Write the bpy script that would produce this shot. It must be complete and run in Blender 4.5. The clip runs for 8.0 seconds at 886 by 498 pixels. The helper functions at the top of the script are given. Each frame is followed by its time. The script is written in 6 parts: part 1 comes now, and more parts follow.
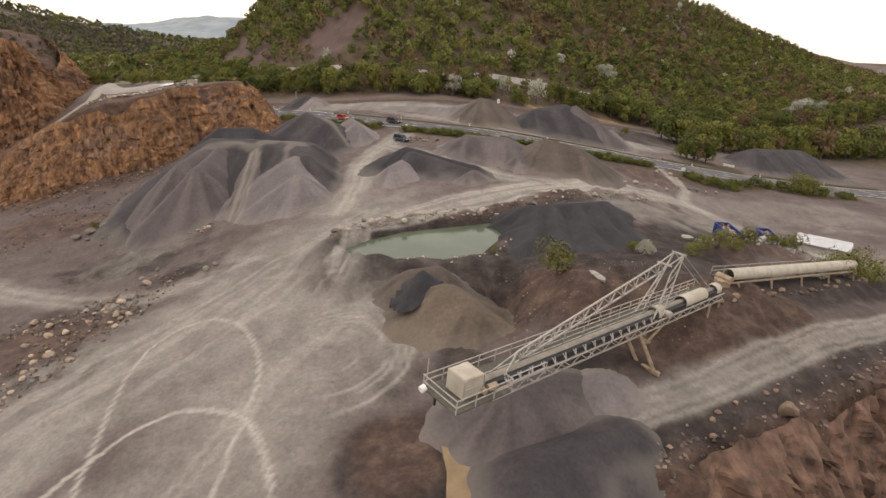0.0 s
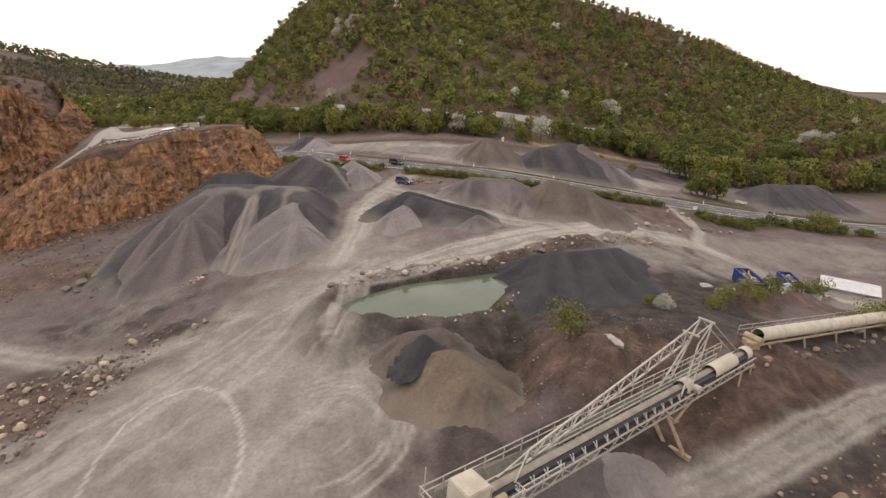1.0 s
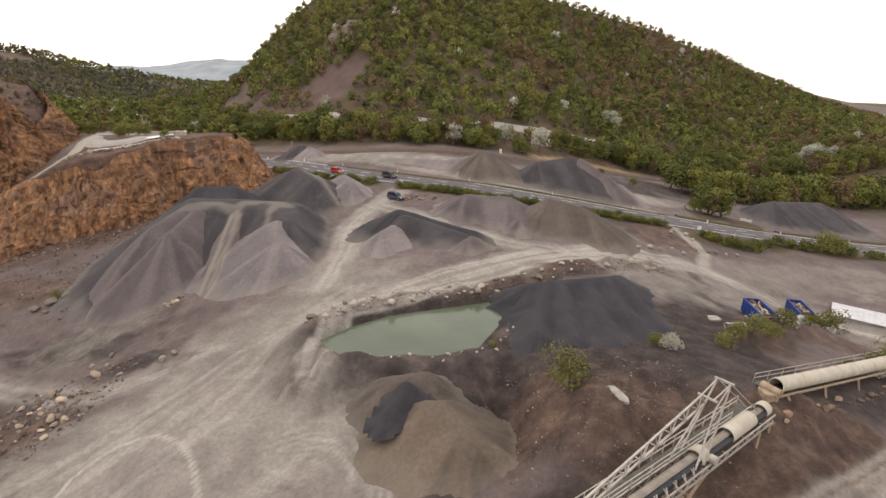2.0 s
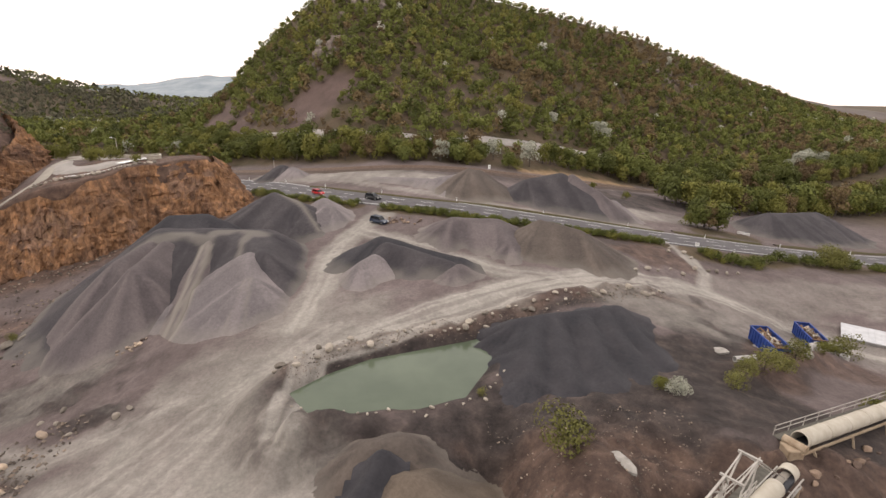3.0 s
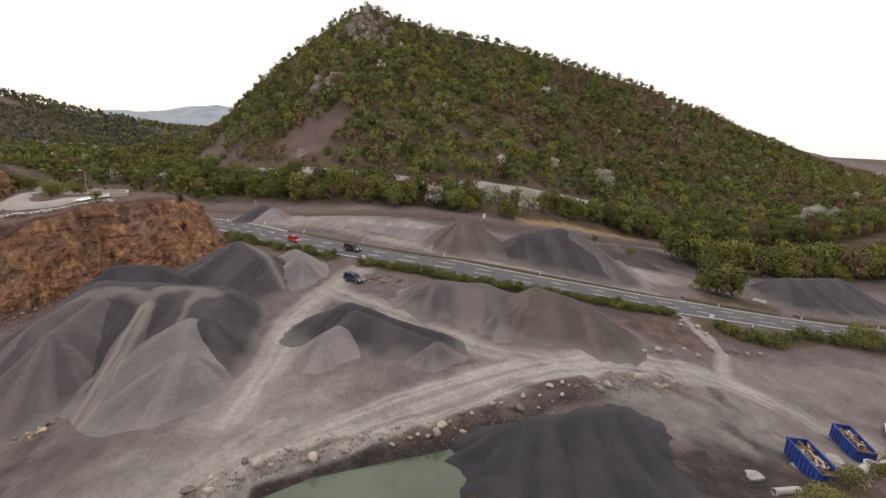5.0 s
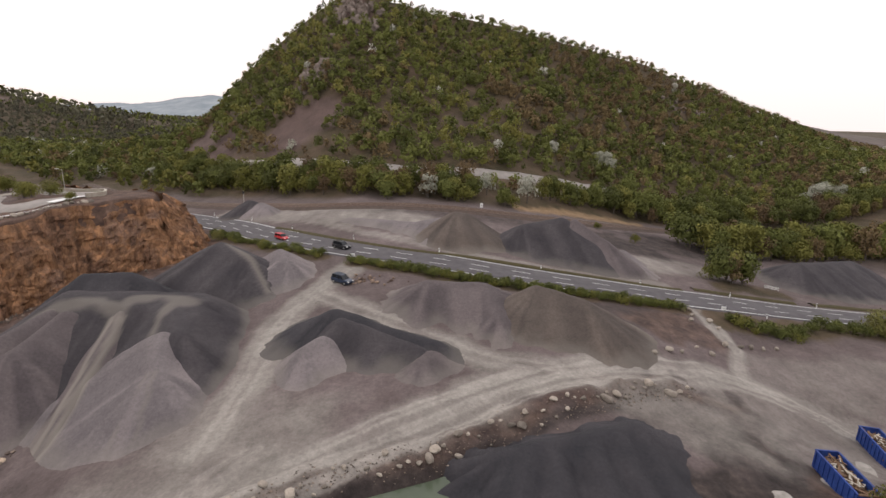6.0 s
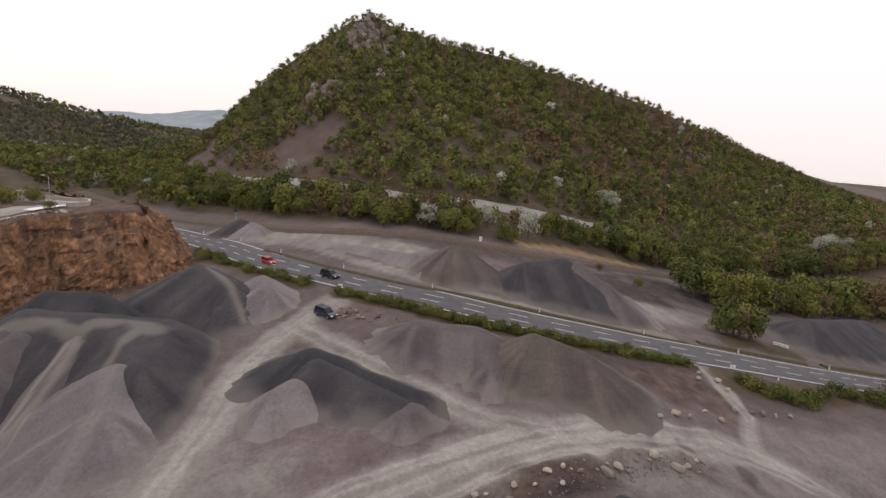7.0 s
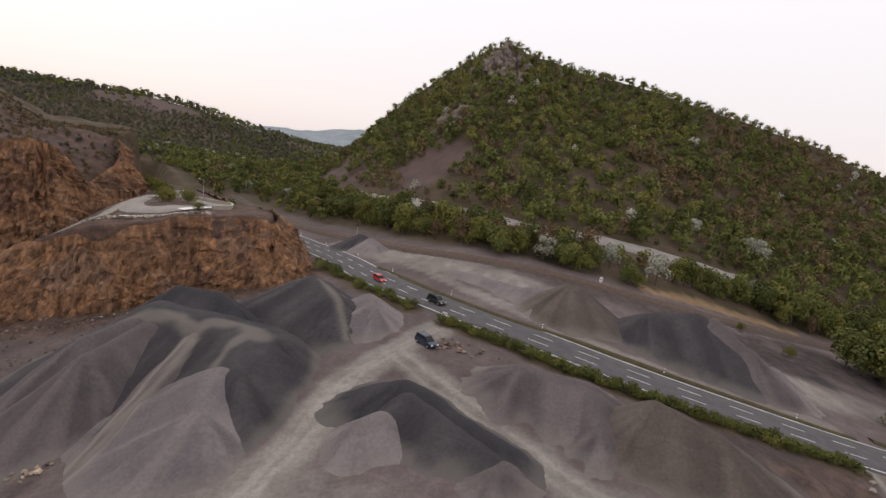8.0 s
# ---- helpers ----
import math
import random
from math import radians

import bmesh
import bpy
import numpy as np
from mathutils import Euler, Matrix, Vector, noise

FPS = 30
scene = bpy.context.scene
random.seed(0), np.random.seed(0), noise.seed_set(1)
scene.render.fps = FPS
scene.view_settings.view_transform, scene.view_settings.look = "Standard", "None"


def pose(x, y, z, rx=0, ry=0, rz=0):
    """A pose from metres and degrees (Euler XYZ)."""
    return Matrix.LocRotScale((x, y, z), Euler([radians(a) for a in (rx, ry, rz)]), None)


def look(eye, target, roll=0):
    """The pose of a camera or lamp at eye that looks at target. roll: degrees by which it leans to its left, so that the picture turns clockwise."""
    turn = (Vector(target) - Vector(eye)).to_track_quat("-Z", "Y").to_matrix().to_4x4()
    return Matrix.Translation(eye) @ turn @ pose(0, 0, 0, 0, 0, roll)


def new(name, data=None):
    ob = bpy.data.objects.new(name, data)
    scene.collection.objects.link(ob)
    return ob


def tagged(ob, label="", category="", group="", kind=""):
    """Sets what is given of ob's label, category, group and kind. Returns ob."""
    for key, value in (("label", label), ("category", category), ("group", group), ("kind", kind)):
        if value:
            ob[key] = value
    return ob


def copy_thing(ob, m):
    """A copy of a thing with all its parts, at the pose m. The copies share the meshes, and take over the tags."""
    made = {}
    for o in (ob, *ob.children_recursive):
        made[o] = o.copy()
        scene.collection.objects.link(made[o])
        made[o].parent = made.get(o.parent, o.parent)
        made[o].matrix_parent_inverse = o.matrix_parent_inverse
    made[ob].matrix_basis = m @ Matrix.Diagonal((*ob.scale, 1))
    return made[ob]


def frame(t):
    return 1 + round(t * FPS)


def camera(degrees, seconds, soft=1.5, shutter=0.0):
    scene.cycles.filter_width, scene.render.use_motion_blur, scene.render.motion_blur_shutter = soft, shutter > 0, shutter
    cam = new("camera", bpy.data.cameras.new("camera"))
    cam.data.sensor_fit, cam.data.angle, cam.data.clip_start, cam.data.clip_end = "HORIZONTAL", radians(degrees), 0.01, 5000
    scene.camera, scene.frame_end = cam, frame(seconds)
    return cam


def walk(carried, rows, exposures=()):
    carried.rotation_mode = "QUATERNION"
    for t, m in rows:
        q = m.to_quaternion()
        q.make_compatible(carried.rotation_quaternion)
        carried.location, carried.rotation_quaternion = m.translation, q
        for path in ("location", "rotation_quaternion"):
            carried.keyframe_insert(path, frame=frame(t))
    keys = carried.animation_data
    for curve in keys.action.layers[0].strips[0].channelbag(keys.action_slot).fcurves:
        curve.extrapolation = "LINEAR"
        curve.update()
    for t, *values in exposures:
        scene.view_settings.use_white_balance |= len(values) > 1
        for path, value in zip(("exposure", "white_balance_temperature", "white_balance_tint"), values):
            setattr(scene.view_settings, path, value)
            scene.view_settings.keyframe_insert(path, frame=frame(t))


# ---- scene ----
# ---- camera and its walk ----
cam = camera(82.14, 8.0)
PATH = [
    (0.0, pose(0.01, 0.17, 37.03, 67.732, -2.215, 0.907)),
    (0.5, pose(0.11, 3.01, 37.76, 68.868, -1.221, 0.860)),
    (1.0, pose(0.44, 6.07, 38.60, 71.223, -1.408, 1.383)),
    (1.5, pose(0.92, 9.38, 39.41, 71.252, -2.522, 1.825)),
    (3.0, pose(2.97, 20.24, 41.53, 72.963, -1.017, 0.304)),
    (3.5, pose(3.73, 23.94, 42.16, 72.718, -2.335, 1.606)),
    (4.0, pose(4.61, 27.74, 42.73, 77.023, -3.143, 0.886)),
    (5.5, pose(7.02, 38.99, 44.03, 76.481, -3.000, 0.763)),
    (6.0, pose(7.64, 42.59, 44.38, 75.170, -1.600, 0.581)),
    (6.5, pose(8.10, 46.05, 44.60, 76.959, -1.752, 0.754)),
    (7.0, pose(8.41, 49.39, 44.75, 78.113, -4.978, 1.256)),
    (7.5, pose(8.44, 52.50, 44.85, 82.068, -6.109, 7.806)),
    (8.0, pose(8.23, 55.55, 44.85, 79.350, -8.395, 15.265)),
]
walk(cam, PATH, [(0.0, -0.30, 7000, 12), (1.5, -0.16, 6900, 12), (3.5, -0.12, 6750, 13), (4.0, -0.2, 6700, 13), (5.5, -0.48, 6500, 14), (6.5, -0.52, 6450, 14), (7.0, -0.64, 6400, 14), (8.0, -0.80, 6400, 14)])

# ---- world, sun, exposure ----
# hazy, thinly overcast evening: a pale, even sky and a weak, wide sun
SUN_EL, SUN_AZ = radians(38), radians(-60)
world = bpy.data.worlds.new("sky")
scene.world = world
world.use_nodes = True
wn = world.node_tree
sky = wn.nodes.new("ShaderNodeTexSky")
sky.sky_type = "NISHITA"
sky.sun_disc = False
sky.sun_elevation, sky.sun_rotation = SUN_EL, SUN_AZ
sky.dust_density = 3.0
coord = wn.nodes.new("ShaderNodeTexCoord")
split = wn.nodes.new("ShaderNodeSeparateXYZ")
wn.links.new(coord.outputs["Generated"], split.inputs[0])
veil = wn.nodes.new("ShaderNodeValToRGB")
veil.color_ramp.elements[0].position, veil.color_ramp.elements[0].color = 0.0, (11.7, 10.6, 10.0, 1)
veil.color_ramp.elements[1].position, veil.color_ramp.elements[1].color = 0.3, (13.1, 12.7, 12.5, 1)
wn.links.new(split.outputs["Z"], veil.inputs[0])
haze = wn.nodes.new("ShaderNodeMix")
haze.data_type = "RGBA"
haze.inputs[0].default_value = 0.85
wn.links.new(sky.outputs[0], haze.inputs[6])
wn.links.new(veil.outputs[0], haze.inputs[7])
wn.links.new(haze.outputs[2], wn.nodes["Background"].inputs[0])
wn.nodes["Background"].inputs[1].default_value = 0.15
sun = new("sun", bpy.data.lights.new("sun", "SUN"))
sun.data.energy, sun.data.angle, sun.data.color = 0.62, radians(12), (1.0, 0.92, 0.84)
sun.matrix_world = look((math.sin(SUN_AZ) * 100, math.cos(SUN_AZ) * 100, 100 * math.tan(SUN_EL)), (0, 0, 0))

# ---- numbers shared by the ground and what stands on it ----
def lattice(ix, iy, seed):
    n = (ix.astype(np.int64) * 374761393 + iy.astype(np.int64) * 668265263 + seed * 982451653) & 0x7FFFFFFF
    n = ((n ^ (n >> 13)) * 1274126177) & 0x7FFFFFFF
    return ((n ^ (n >> 16)) & 0xFFFF) / 65535.0


def value_noise(x, y, seed=0):
    x, y = np.asarray(x, float), np.asarray(y, float)
    ix, iy = np.floor(x), np.floor(y)
    fx, fy = x - ix, y - iy
    fx, fy = fx * fx * (3 - 2 * fx), fy * fy * (3 - 2 * fy)
    a, b = lattice(ix, iy, seed), lattice(ix + 1, iy, seed)
    c, d = lattice(ix, iy + 1, seed), lattice(ix + 1, iy + 1, seed)
    return (a + (b - a) * fx) * (1 - fy) + (c + (d - c) * fx) * fy


def fbm(x, y, size, octaves=4, seed=0):
    """Noise about -1 to 1, with the largest features of that size in metres."""
    out, amp, tot = 0.0, 1.0, 0.0
    for k in range(octaves):
        f = 2 ** k / size
        out = out + amp * (2 * value_noise(x * f + 17.3 * k, y * f - 9.1 * k, seed + k) - 1)
        tot += amp
        amp *= 0.5
    return out / tot * 1.6


def smooth(a, b, v):
    t = np.clip((v - a) / (b - a), 0, 1)
    return t * t * (3 - 2 * t)


def line_distance(x, y, pts):
    """Distance to a polyline of (x, y) and the share of the way along it."""
    best, along = np.full(np.shape(x), 1e9), np.zeros(np.shape(x))
    seg = [math.dist(p, q) for p, q in zip(pts, pts[1:])]
    total, run = sum(seg), 0.0
    for (p, q), length in zip(zip(pts, pts[1:]), seg):
        dx, dy = (q[0] - p[0]) / length, (q[1] - p[1]) / length
        s = np.clip((x - p[0]) * dx + (y - p[1]) * dy, 0, length)
        d = np.hypot(x - p[0] - s * dx, y - p[1] - s * dy)
        along = np.where(d < best, (run + s) / total, along)
        best = np.minimum(best, d)
        run += length
    return best, along


def inside(x, y, poly):
    """Signed distance to a closed outline, negative inside."""
    d, _ = line_distance(x, y, poly + poly[:1])
    odd = np.zeros(np.shape(x), bool)
    for (x0, y0), (x1, y1) in zip(poly, poly[1:] + poly[:1]):
        cross = (y0 > y) != (y1 > y)
        odd ^= cross & (x < (x1 - x0) * (y - y0) / (y1 - y0 + 1e-12) + x0)
    return np.where(odd, -d, d)


WATER_Z = 5.7
POND = [(-16, 75), (-12, 70), (-6, 71.3), (0, 72), (6, 74.5), (9.5, 81.5), (14, 94), (7, 90), (0, 87), (-7, 84), (-12.5, 79.5)]
HIGHWAY = [(-150, 275), (-110, 238), (-84, 216), (-57, 193), (-36, 173), (-11, 156.5), (10, 149), (28, 146.5), (50, 148.5), (71, 153), (85, 155.5), (100, 158), (118, 161), (150, 167), (230, 186), (330, 212)]
RAILWAY = [(-190, 320), (-109, 253), (-58, 219), (-24, 203), (22, 202), (60, 220), (91, 240), (145, 265), (230, 305), (330, 360)]
CLIFF = [(-190, 96), (-150, 112), (-120, 124), (-104, 129), (-91, 136), (-83, 145), (-75, 155), (-63, 160), (-57, 165), (-58, 176), (-70, 192), (-92, 212), (-122, 242), (-160, 276)]
PLATEAU = [*CLIFF, (-330, 420), (-420, 60), (-230, 90)]
CRAG_FOOT = [(-158, 219), (-141, 206), (-132, 195), (-128, 184), (-124.5, 172), (-122.5, 162), (-125, 155.5), (-133, 149.5), (-147, 143), (-172, 133), (-216, 122), (-275, 114)]
CRAG = [*CRAG_FOOT, (-420, 120), (-420, 300), (-260, 330), (-190, 262)]
RIM = [(14, 33), (29, 40.5), (44, 49), (63, 60), (95, 76), (140, 60), (140, -60), (8, -60), (8, 20)]
FOOT_X = [-600, -190, -109, -58, -24, 22, 60, 91, 145, 230, 330, 500, 900]
FOOT_Y = [520, 335, 268, 234, 217, 215, 233, 253, 283, 322, 375, 460, 700]
LOOP = [(-15, 68), (-14, 84), (1, 94), (12, 101), (24, 108.5), (38, 114), (53, 118), (66, 117), (76, 111), (86, 100), (100, 88)]

BANK = [(-17, 78.5), (-13.5, 83.5), (-7, 87.5), (0, 90.5), (7, 93.5), (14, 97.5), (23, 102), (32, 107), (42, 111.5)]
STRAW = [(34, 221), (52, 231.5), (68, 240), (86, 247)]


def base_height(x, y):
    xb = 135 * np.tanh(x / 135)
    yb = 110 + 100 * np.tanh((y - 110) / 100)
    q = xb * xb / (1 + (xb / 130) ** 2)
    v = (yb - 110) / 100
    return 9.46 + 3.5 * xb / 100 + 4.43 * v - 27.3 * q / 1e4 - 7.61 * xb * v / 100 + 5.32 * np.tanh(v)


RIDGE_X = [-420, -300, -250, -203, -181, -160, -143, -119, -92, -70, -55, -32, -10, 30, 67, 100, 158, 217, 278, 362, 454, 600, 900]
RIDGE_Z = [4, 8, 14, 20, 31, 46, 65, 84, 106, 120, 124, 118, 115, 109, 103.5, 98.5, 90, 76, 57, 35, 18, 8, 2]


def hill_share(x, y):
    """How far up the wooded hill a place lies: 0 at its foot, 1 on the ridge, more beyond."""
    foot = np.interp(x, FOOT_X, FOOT_Y)
    ridge = 418 + 0.32 * np.maximum(x + 50, 0) - 0.12 * np.minimum(x + 50, 0)
    return (y - foot) / (ridge - foot)


def cliff_lean(x):
    """How far the quarry wall leans back from foot to brink."""
    return np.interp(x, [-150, -124, -107, -95, -86, -76, -66, -57], [16, 16, 15, 12, 9.5, 9, 10, 10.5])


def ground_height(x, y):
    x, y = np.asarray(x, float), np.asarray(y, float)
    z = base_height(x, y)
    z = z - 5.0 * np.exp(-((x - 78) ** 2 / 520 + (y - 112) ** 2 / 420)) - 4.5 * np.exp(-((x + 76) ** 2 / 900 + (y - 84) ** 2 / 700))
    z = np.where(z < -9, -9 - 3 * np.tanh((-9 - z) / 6), z)
    calm = smooth(5, 13, line_distance(x, y, HIGHWAY)[0]) * smooth(3, 8, line_distance(x, y, RAILWAY)[0])
    z = z + calm * (0.4 * fbm(x, y, 14, 4, 1) + 0.14 * fbm(x, y, 2.5, 2, 5))
    # the valley that runs off behind the hill
    far = smooth(240, 520, np.hypot(x, y - 120))
    z = z * (1 - far) + (4 + 3 * fbm(x, y, 160, 3, 8)) * far
    # terrace over the quarry wall, rising from the left
    d = inside(x, y, PLATEAU)
    edge = np.interp(x + 0.6 * np.maximum(y - 148, 0), [-160, -135, -124, -117, -110.5, -103.5, -97, -90, -83, -75, -66], [-11, -3, 3, 7.5, 11, 14.4, 16.5, 17.8, 19.2, 21.5, 23])
    top = np.minimum(23 + 0.108 * (x + 62) - 0.02 * (y - 162), edge)
    top = top + np.clip(0.07 * (-d - 10), 0, 3.5)
    lean = cliff_lean(x)
    z = np.where(d < 0, z + (top - z) * smooth(0.5 * lean, 0.97 * lean, -d) + 0.4 * fbm(x, y, 9, 3, 6), z)
    # crag above the terrace track
    d = inside(x, y, CRAG)
    back = -0.8 * (x + 128) + 0.6 * (y - 160)
    side = -0.6 * (x + 128) - 0.8 * (y - 160)
    top = 32 + 2.6 * fbm(x, y, 18, 5, 12) + 17 * smooth(35, 105, back) * smooth(-5, 32, side)
    top = np.minimum(top, np.maximum(16 + 0.8 * (184 - y) + 2.5 * fbm(x, y, 9, 4, 13), 14 + 0.42 * back))
    z = np.where(d < 0, z + (top - z) * smooth(5.0, 9.6, -d), z)
    # pond basin with its banks
    d = inside(x, y, POND)
    z = np.where(d < 9, z + (6.7 - z) * (1 - smooth(2, 9, d)), z)
    z = np.where(d < 1.5, np.minimum(z, 6.7 - 2.6 * (1 - smooth(-2.5, 1.5, d))), z)
    for cx, cy, rx, ry in ((-13, 66, 8, 7), (-44, 80, 11, 6), (-52, 60, 12, 10), (-62, 90, 18, 9)):
        z = z + (0.55 * fbm(x, y, 3.2, 4, 48) + 0.5 * np.abs(fbm(x, y, 1.9, 3, 49))) * np.exp(-(((x - cx) / rx) ** 2 + ((y - cy) / ry) ** 2) * 1.6)
    # the slope that falls off beyond the rim of the lower haul road
    d = inside(x, y, RIM)
    z = np.where(d < 0, z - 13 * smooth(0, 15, -d) + (2.3 * fbm(x, y, 7, 5, 9) + 1.8 * np.abs(fbm(x, y, 3.6, 4, 19))) * smooth(0, 4, -d), z)
    # mounds and a hollow round the tail of the stacker
    z = z + 5.2 * np.exp(-((x - 16.5) ** 2 / 34 + (y - 57) ** 2 / 70)) + 3.0 * np.exp(-(((x - 36) ** 2 + (y - 66) ** 2) / 160))
    z = z - 4.2 * np.exp(-((x - 9.0) ** 2 / 9 + (y - 62) ** 2 / 40)) + 1.6 * np.exp(-((x + 12) ** 2 / 30 + (y - 66) ** 2 / 22)) * fbm(x, y, 3, 3, 14)
    rough = np.exp(-((x - 18) ** 2 / 260 + (y - 60) ** 2 / 160))
    z = z + (1.7 * fbm(x, y, 6, 5, 17) - 1.3 * np.abs(fbm(x + 2 * fbm(x, y, 5, 2, 27), y, 5, 4, 28)) + 0.5) * rough
    z = z + (1.6 * fbm(x, y, 7, 5, 18) + 1.4 * np.abs(fbm(x, y, 4.5, 3, 29))) * np.exp(-((x - 38) ** 2 / 260 + (y - 60) ** 2 / 55)) + 0.8 * fbm(x, y, 4, 4, 31) * np.exp(-((x + 6) ** 2 / 40 + (y - 66) ** 2 / 40))
    # bank between the loop road and the pond, and the bank below the skips
    d, _ = line_distance(x, y, BANK)
    z = z + (0.9 + 0.5 * fbm(x, y, 3, 3, 32)) * np.exp(-d ** 2 / 3.5)
    z = z + (1.3 + 0.9 * fbm(x, y, 5, 3, 33)) * np.exp(-line_distance(x, y, [(44, 82), (54, 88), (66, 95.5), (76, 101)])[0] ** 2 / 7)
    # bank under the feed conveyor
    d, a = line_distance(x, y, [(41, 64.5), (70, 80)])
    z = z + (np.maximum(7.0 - 4.4 * a, z) - z) * np.exp(-d ** 2 / 10)
    # the wooded hill
    u = hill_share(x, y)
    top = np.interp(x, RIDGE_X, RIDGE_Z)
    p = np.where(u < 1, np.clip(u, 0, 1) ** 1.4, 1 - smooth(1, 2.6, u))
    z = z * (1 - p) + top * p + (2.4 * fbm(x, y, 40, 5, 3)) * smooth(0.05, 0.3, u) * p ** 0.5 * np.minimum(1, np.maximum(top - 8, 0) / 40)
    crags = np.exp(-((x + 55) ** 2 / 700 + (y - 399) ** 2 / 300)) + np.exp(-((x + 68) ** 2 / 120 + (y - 348) ** 2 / 90)) + 0.8 * np.exp(-((x - 180) ** 2 / 400 + (y - 444) ** 2 / 120))
    z = z + crags * 5 * fbm(x, y, 9, 4, 15)
    # hills round the valley
    left = np.interp(x, [-1700, -1150, -1060, -985, -940, -900, -800, -710, -680, -640, -600, -553, -513, -470, -430], [88, 76, 71, 65, 71, 66, 69, 58, 51, 43, 36, 27, 20, 9, 0])
    p = smooth(520, 830, y) * (1 - smooth(870, 1250, y))
    z = z * (1 - p) + np.maximum(left, z) * p + p * 2.2 * fbm(x, y, 50, 4, 16)
    return z


def scree(x, y):
    """Bare stony patches on the flank of the hill."""
    w = 9 * fbm(x, y, 22, 3, 55)
    a = np.exp(-(((x + 66 + w) / 24) ** 2 + ((y - 300) / 26) ** 2))
    b = np.exp(-(((x + 112 + w) / 13) ** 2 + ((y - 315) / 34) ** 2)) + np.exp(-(((x + 138 + w) / 12) ** 2 + ((y - 345) / 26) ** 2))
    c = 1.5 * np.exp(-(((x + 735) / 85) ** 4 + ((y - 800) / 62) ** 4)) + np.exp(-(((x + 55) / 15) ** 2 + ((y - 398) / 13) ** 2)) + np.exp(-(((x + 68) / 9) ** 2 + ((y - 348) / 8) ** 2))
    d = np.exp(-(((x - 12 + w) / 9) ** 2 + ((y - 300) / 14) ** 2)) * 0.6 + np.exp(-(((x - 130 + w) / 32) ** 2 + ((y - 312) / 9) ** 2)) * 0.7
    return a + b + c + d


GRID = {}


def ground_at(x, y):
    """The ground's height at one place, on the ground sheet once that is built."""
    if not GRID:
        return float(ground_height(np.array([x]), np.array([y]))[0])
    xs, ys, z = GRID["x"], GRID["y"], GRID["z"]
    i = int(np.clip(np.searchsorted(xs, x) - 1, 0, len(xs) - 2))
    j = int(np.clip(np.searchsorted(ys, y) - 1, 0, len(ys) - 2))
    u, v = (x - xs[i]) / (xs[i + 1] - xs[i]), (y - ys[j]) / (ys[j + 1] - ys[j])
    return float((z[j, i] * (1 - u) + z[j, i + 1] * u) * (1 - v) + (z[j + 1, i] * (1 - u) + z[j + 1, i + 1] * u) * v)


def part(name, bm, material, parent=None, label=""):
    """Links a bmesh as one mesh object, under a thing or a part."""
    me = bpy.data.meshes.new(name)
    bm.to_mesh(me)
    bm.free()
    me.materials.append(material)
    ob = new(name, me)
    if parent:
        ob.parent = parent
    return tagged(ob, label) if label else ob


def sheet(name, verts, faces, material, parent=None, smooth_shade=True):
    me = bpy.data.meshes.new(name)
    me.vertices.add(len(verts))
    me.vertices.foreach_set("co", np.asarray(verts, np.float32).ravel())
    faces = np.asarray(faces, np.int32)
    n = faces.shape[1]
    me.loops.add(faces.size)
    me.loops.foreach_set("vertex_index", faces.ravel())
    me.polygons.add(len(faces))
    me.polygons.foreach_set("loop_start", np.arange(len(faces), dtype=np.int32) * n)
    me.polygons.foreach_set("use_smooth", np.full(len(faces), smooth_shade))
    me.update(calc_edges=True)
    me.materials.append(material)
    ob = new(name, me)
    if parent:
        ob.parent = parent
    return ob


def grid_faces(nx, ny):
    i = np.arange(nx - 1)[None, :] + np.arange(ny - 1)[:, None] * nx
    return np.stack([i, i + 1, i + nx + 1, i + nx], -1).reshape(-1, 4)


# ---- materials ----
def material(name, build, rough=0.9, metal=0.0):
    m = bpy.data.materials.new(name)
    m.use_nodes = True
    nt = m.node_tree
    bsdf = nt.nodes["Principled BSDF"]
    bsdf.inputs["Roughness"].default_value = rough
    bsdf.inputs["Metallic"].default_value = metal
    bsdf.inputs["Specular IOR Level"].default_value = 0.25
    build(nt, bsdf)
    return m


def noise_node(nt, scale, detail=5.0, rough=0.55, stretch=(1, 1, 1)):
    co = nt.nodes.new("ShaderNodeTexCoord")
    mp = nt.nodes.new("ShaderNodeMapping")
    mp.inputs["Scale"].default_value = stretch
    nt.links.new(co.outputs["Object"], mp.inputs["Vector"])
    n = nt.nodes.new("ShaderNodeTexNoise")
    n.inputs["Scale"].default_value = scale
    n.inputs["Detail"].default_value = detail
    n.inputs["Roughness"].default_value = rough
    nt.links.new(mp.outputs[0], n.inputs["Vector"])
    return n.outputs["Fac"]


def ramp(nt, fac, stops):
    r = nt.nodes.new("ShaderNodeValToRGB")
    while len(r.color_ramp.elements) < len(stops):
        r.color_ramp.elements.new(0.5)
    for e, (p, c) in zip(r.color_ramp.elements, stops):
        e.position, e.color = p, (*c, 1) if len(c) == 3 else c
    nt.links.new(fac, r.inputs[0])
    return r.outputs[0]


def mix(nt, fac, a, b, mode="MIX"):
    n = nt.nodes.new("ShaderNodeMix")
    n.data_type, n.blend_type = "RGBA", mode
    for socket, v in ((n.inputs[0], fac), (n.inputs[6], a), (n.inputs[7], b)):
        if isinstance(v, (int, float)):
            socket.default_value = v
        elif isinstance(v, tuple):
            socket.default_value = (*v, 1)
        else:
            nt.links.new(v, socket)
    return n.outputs[2]


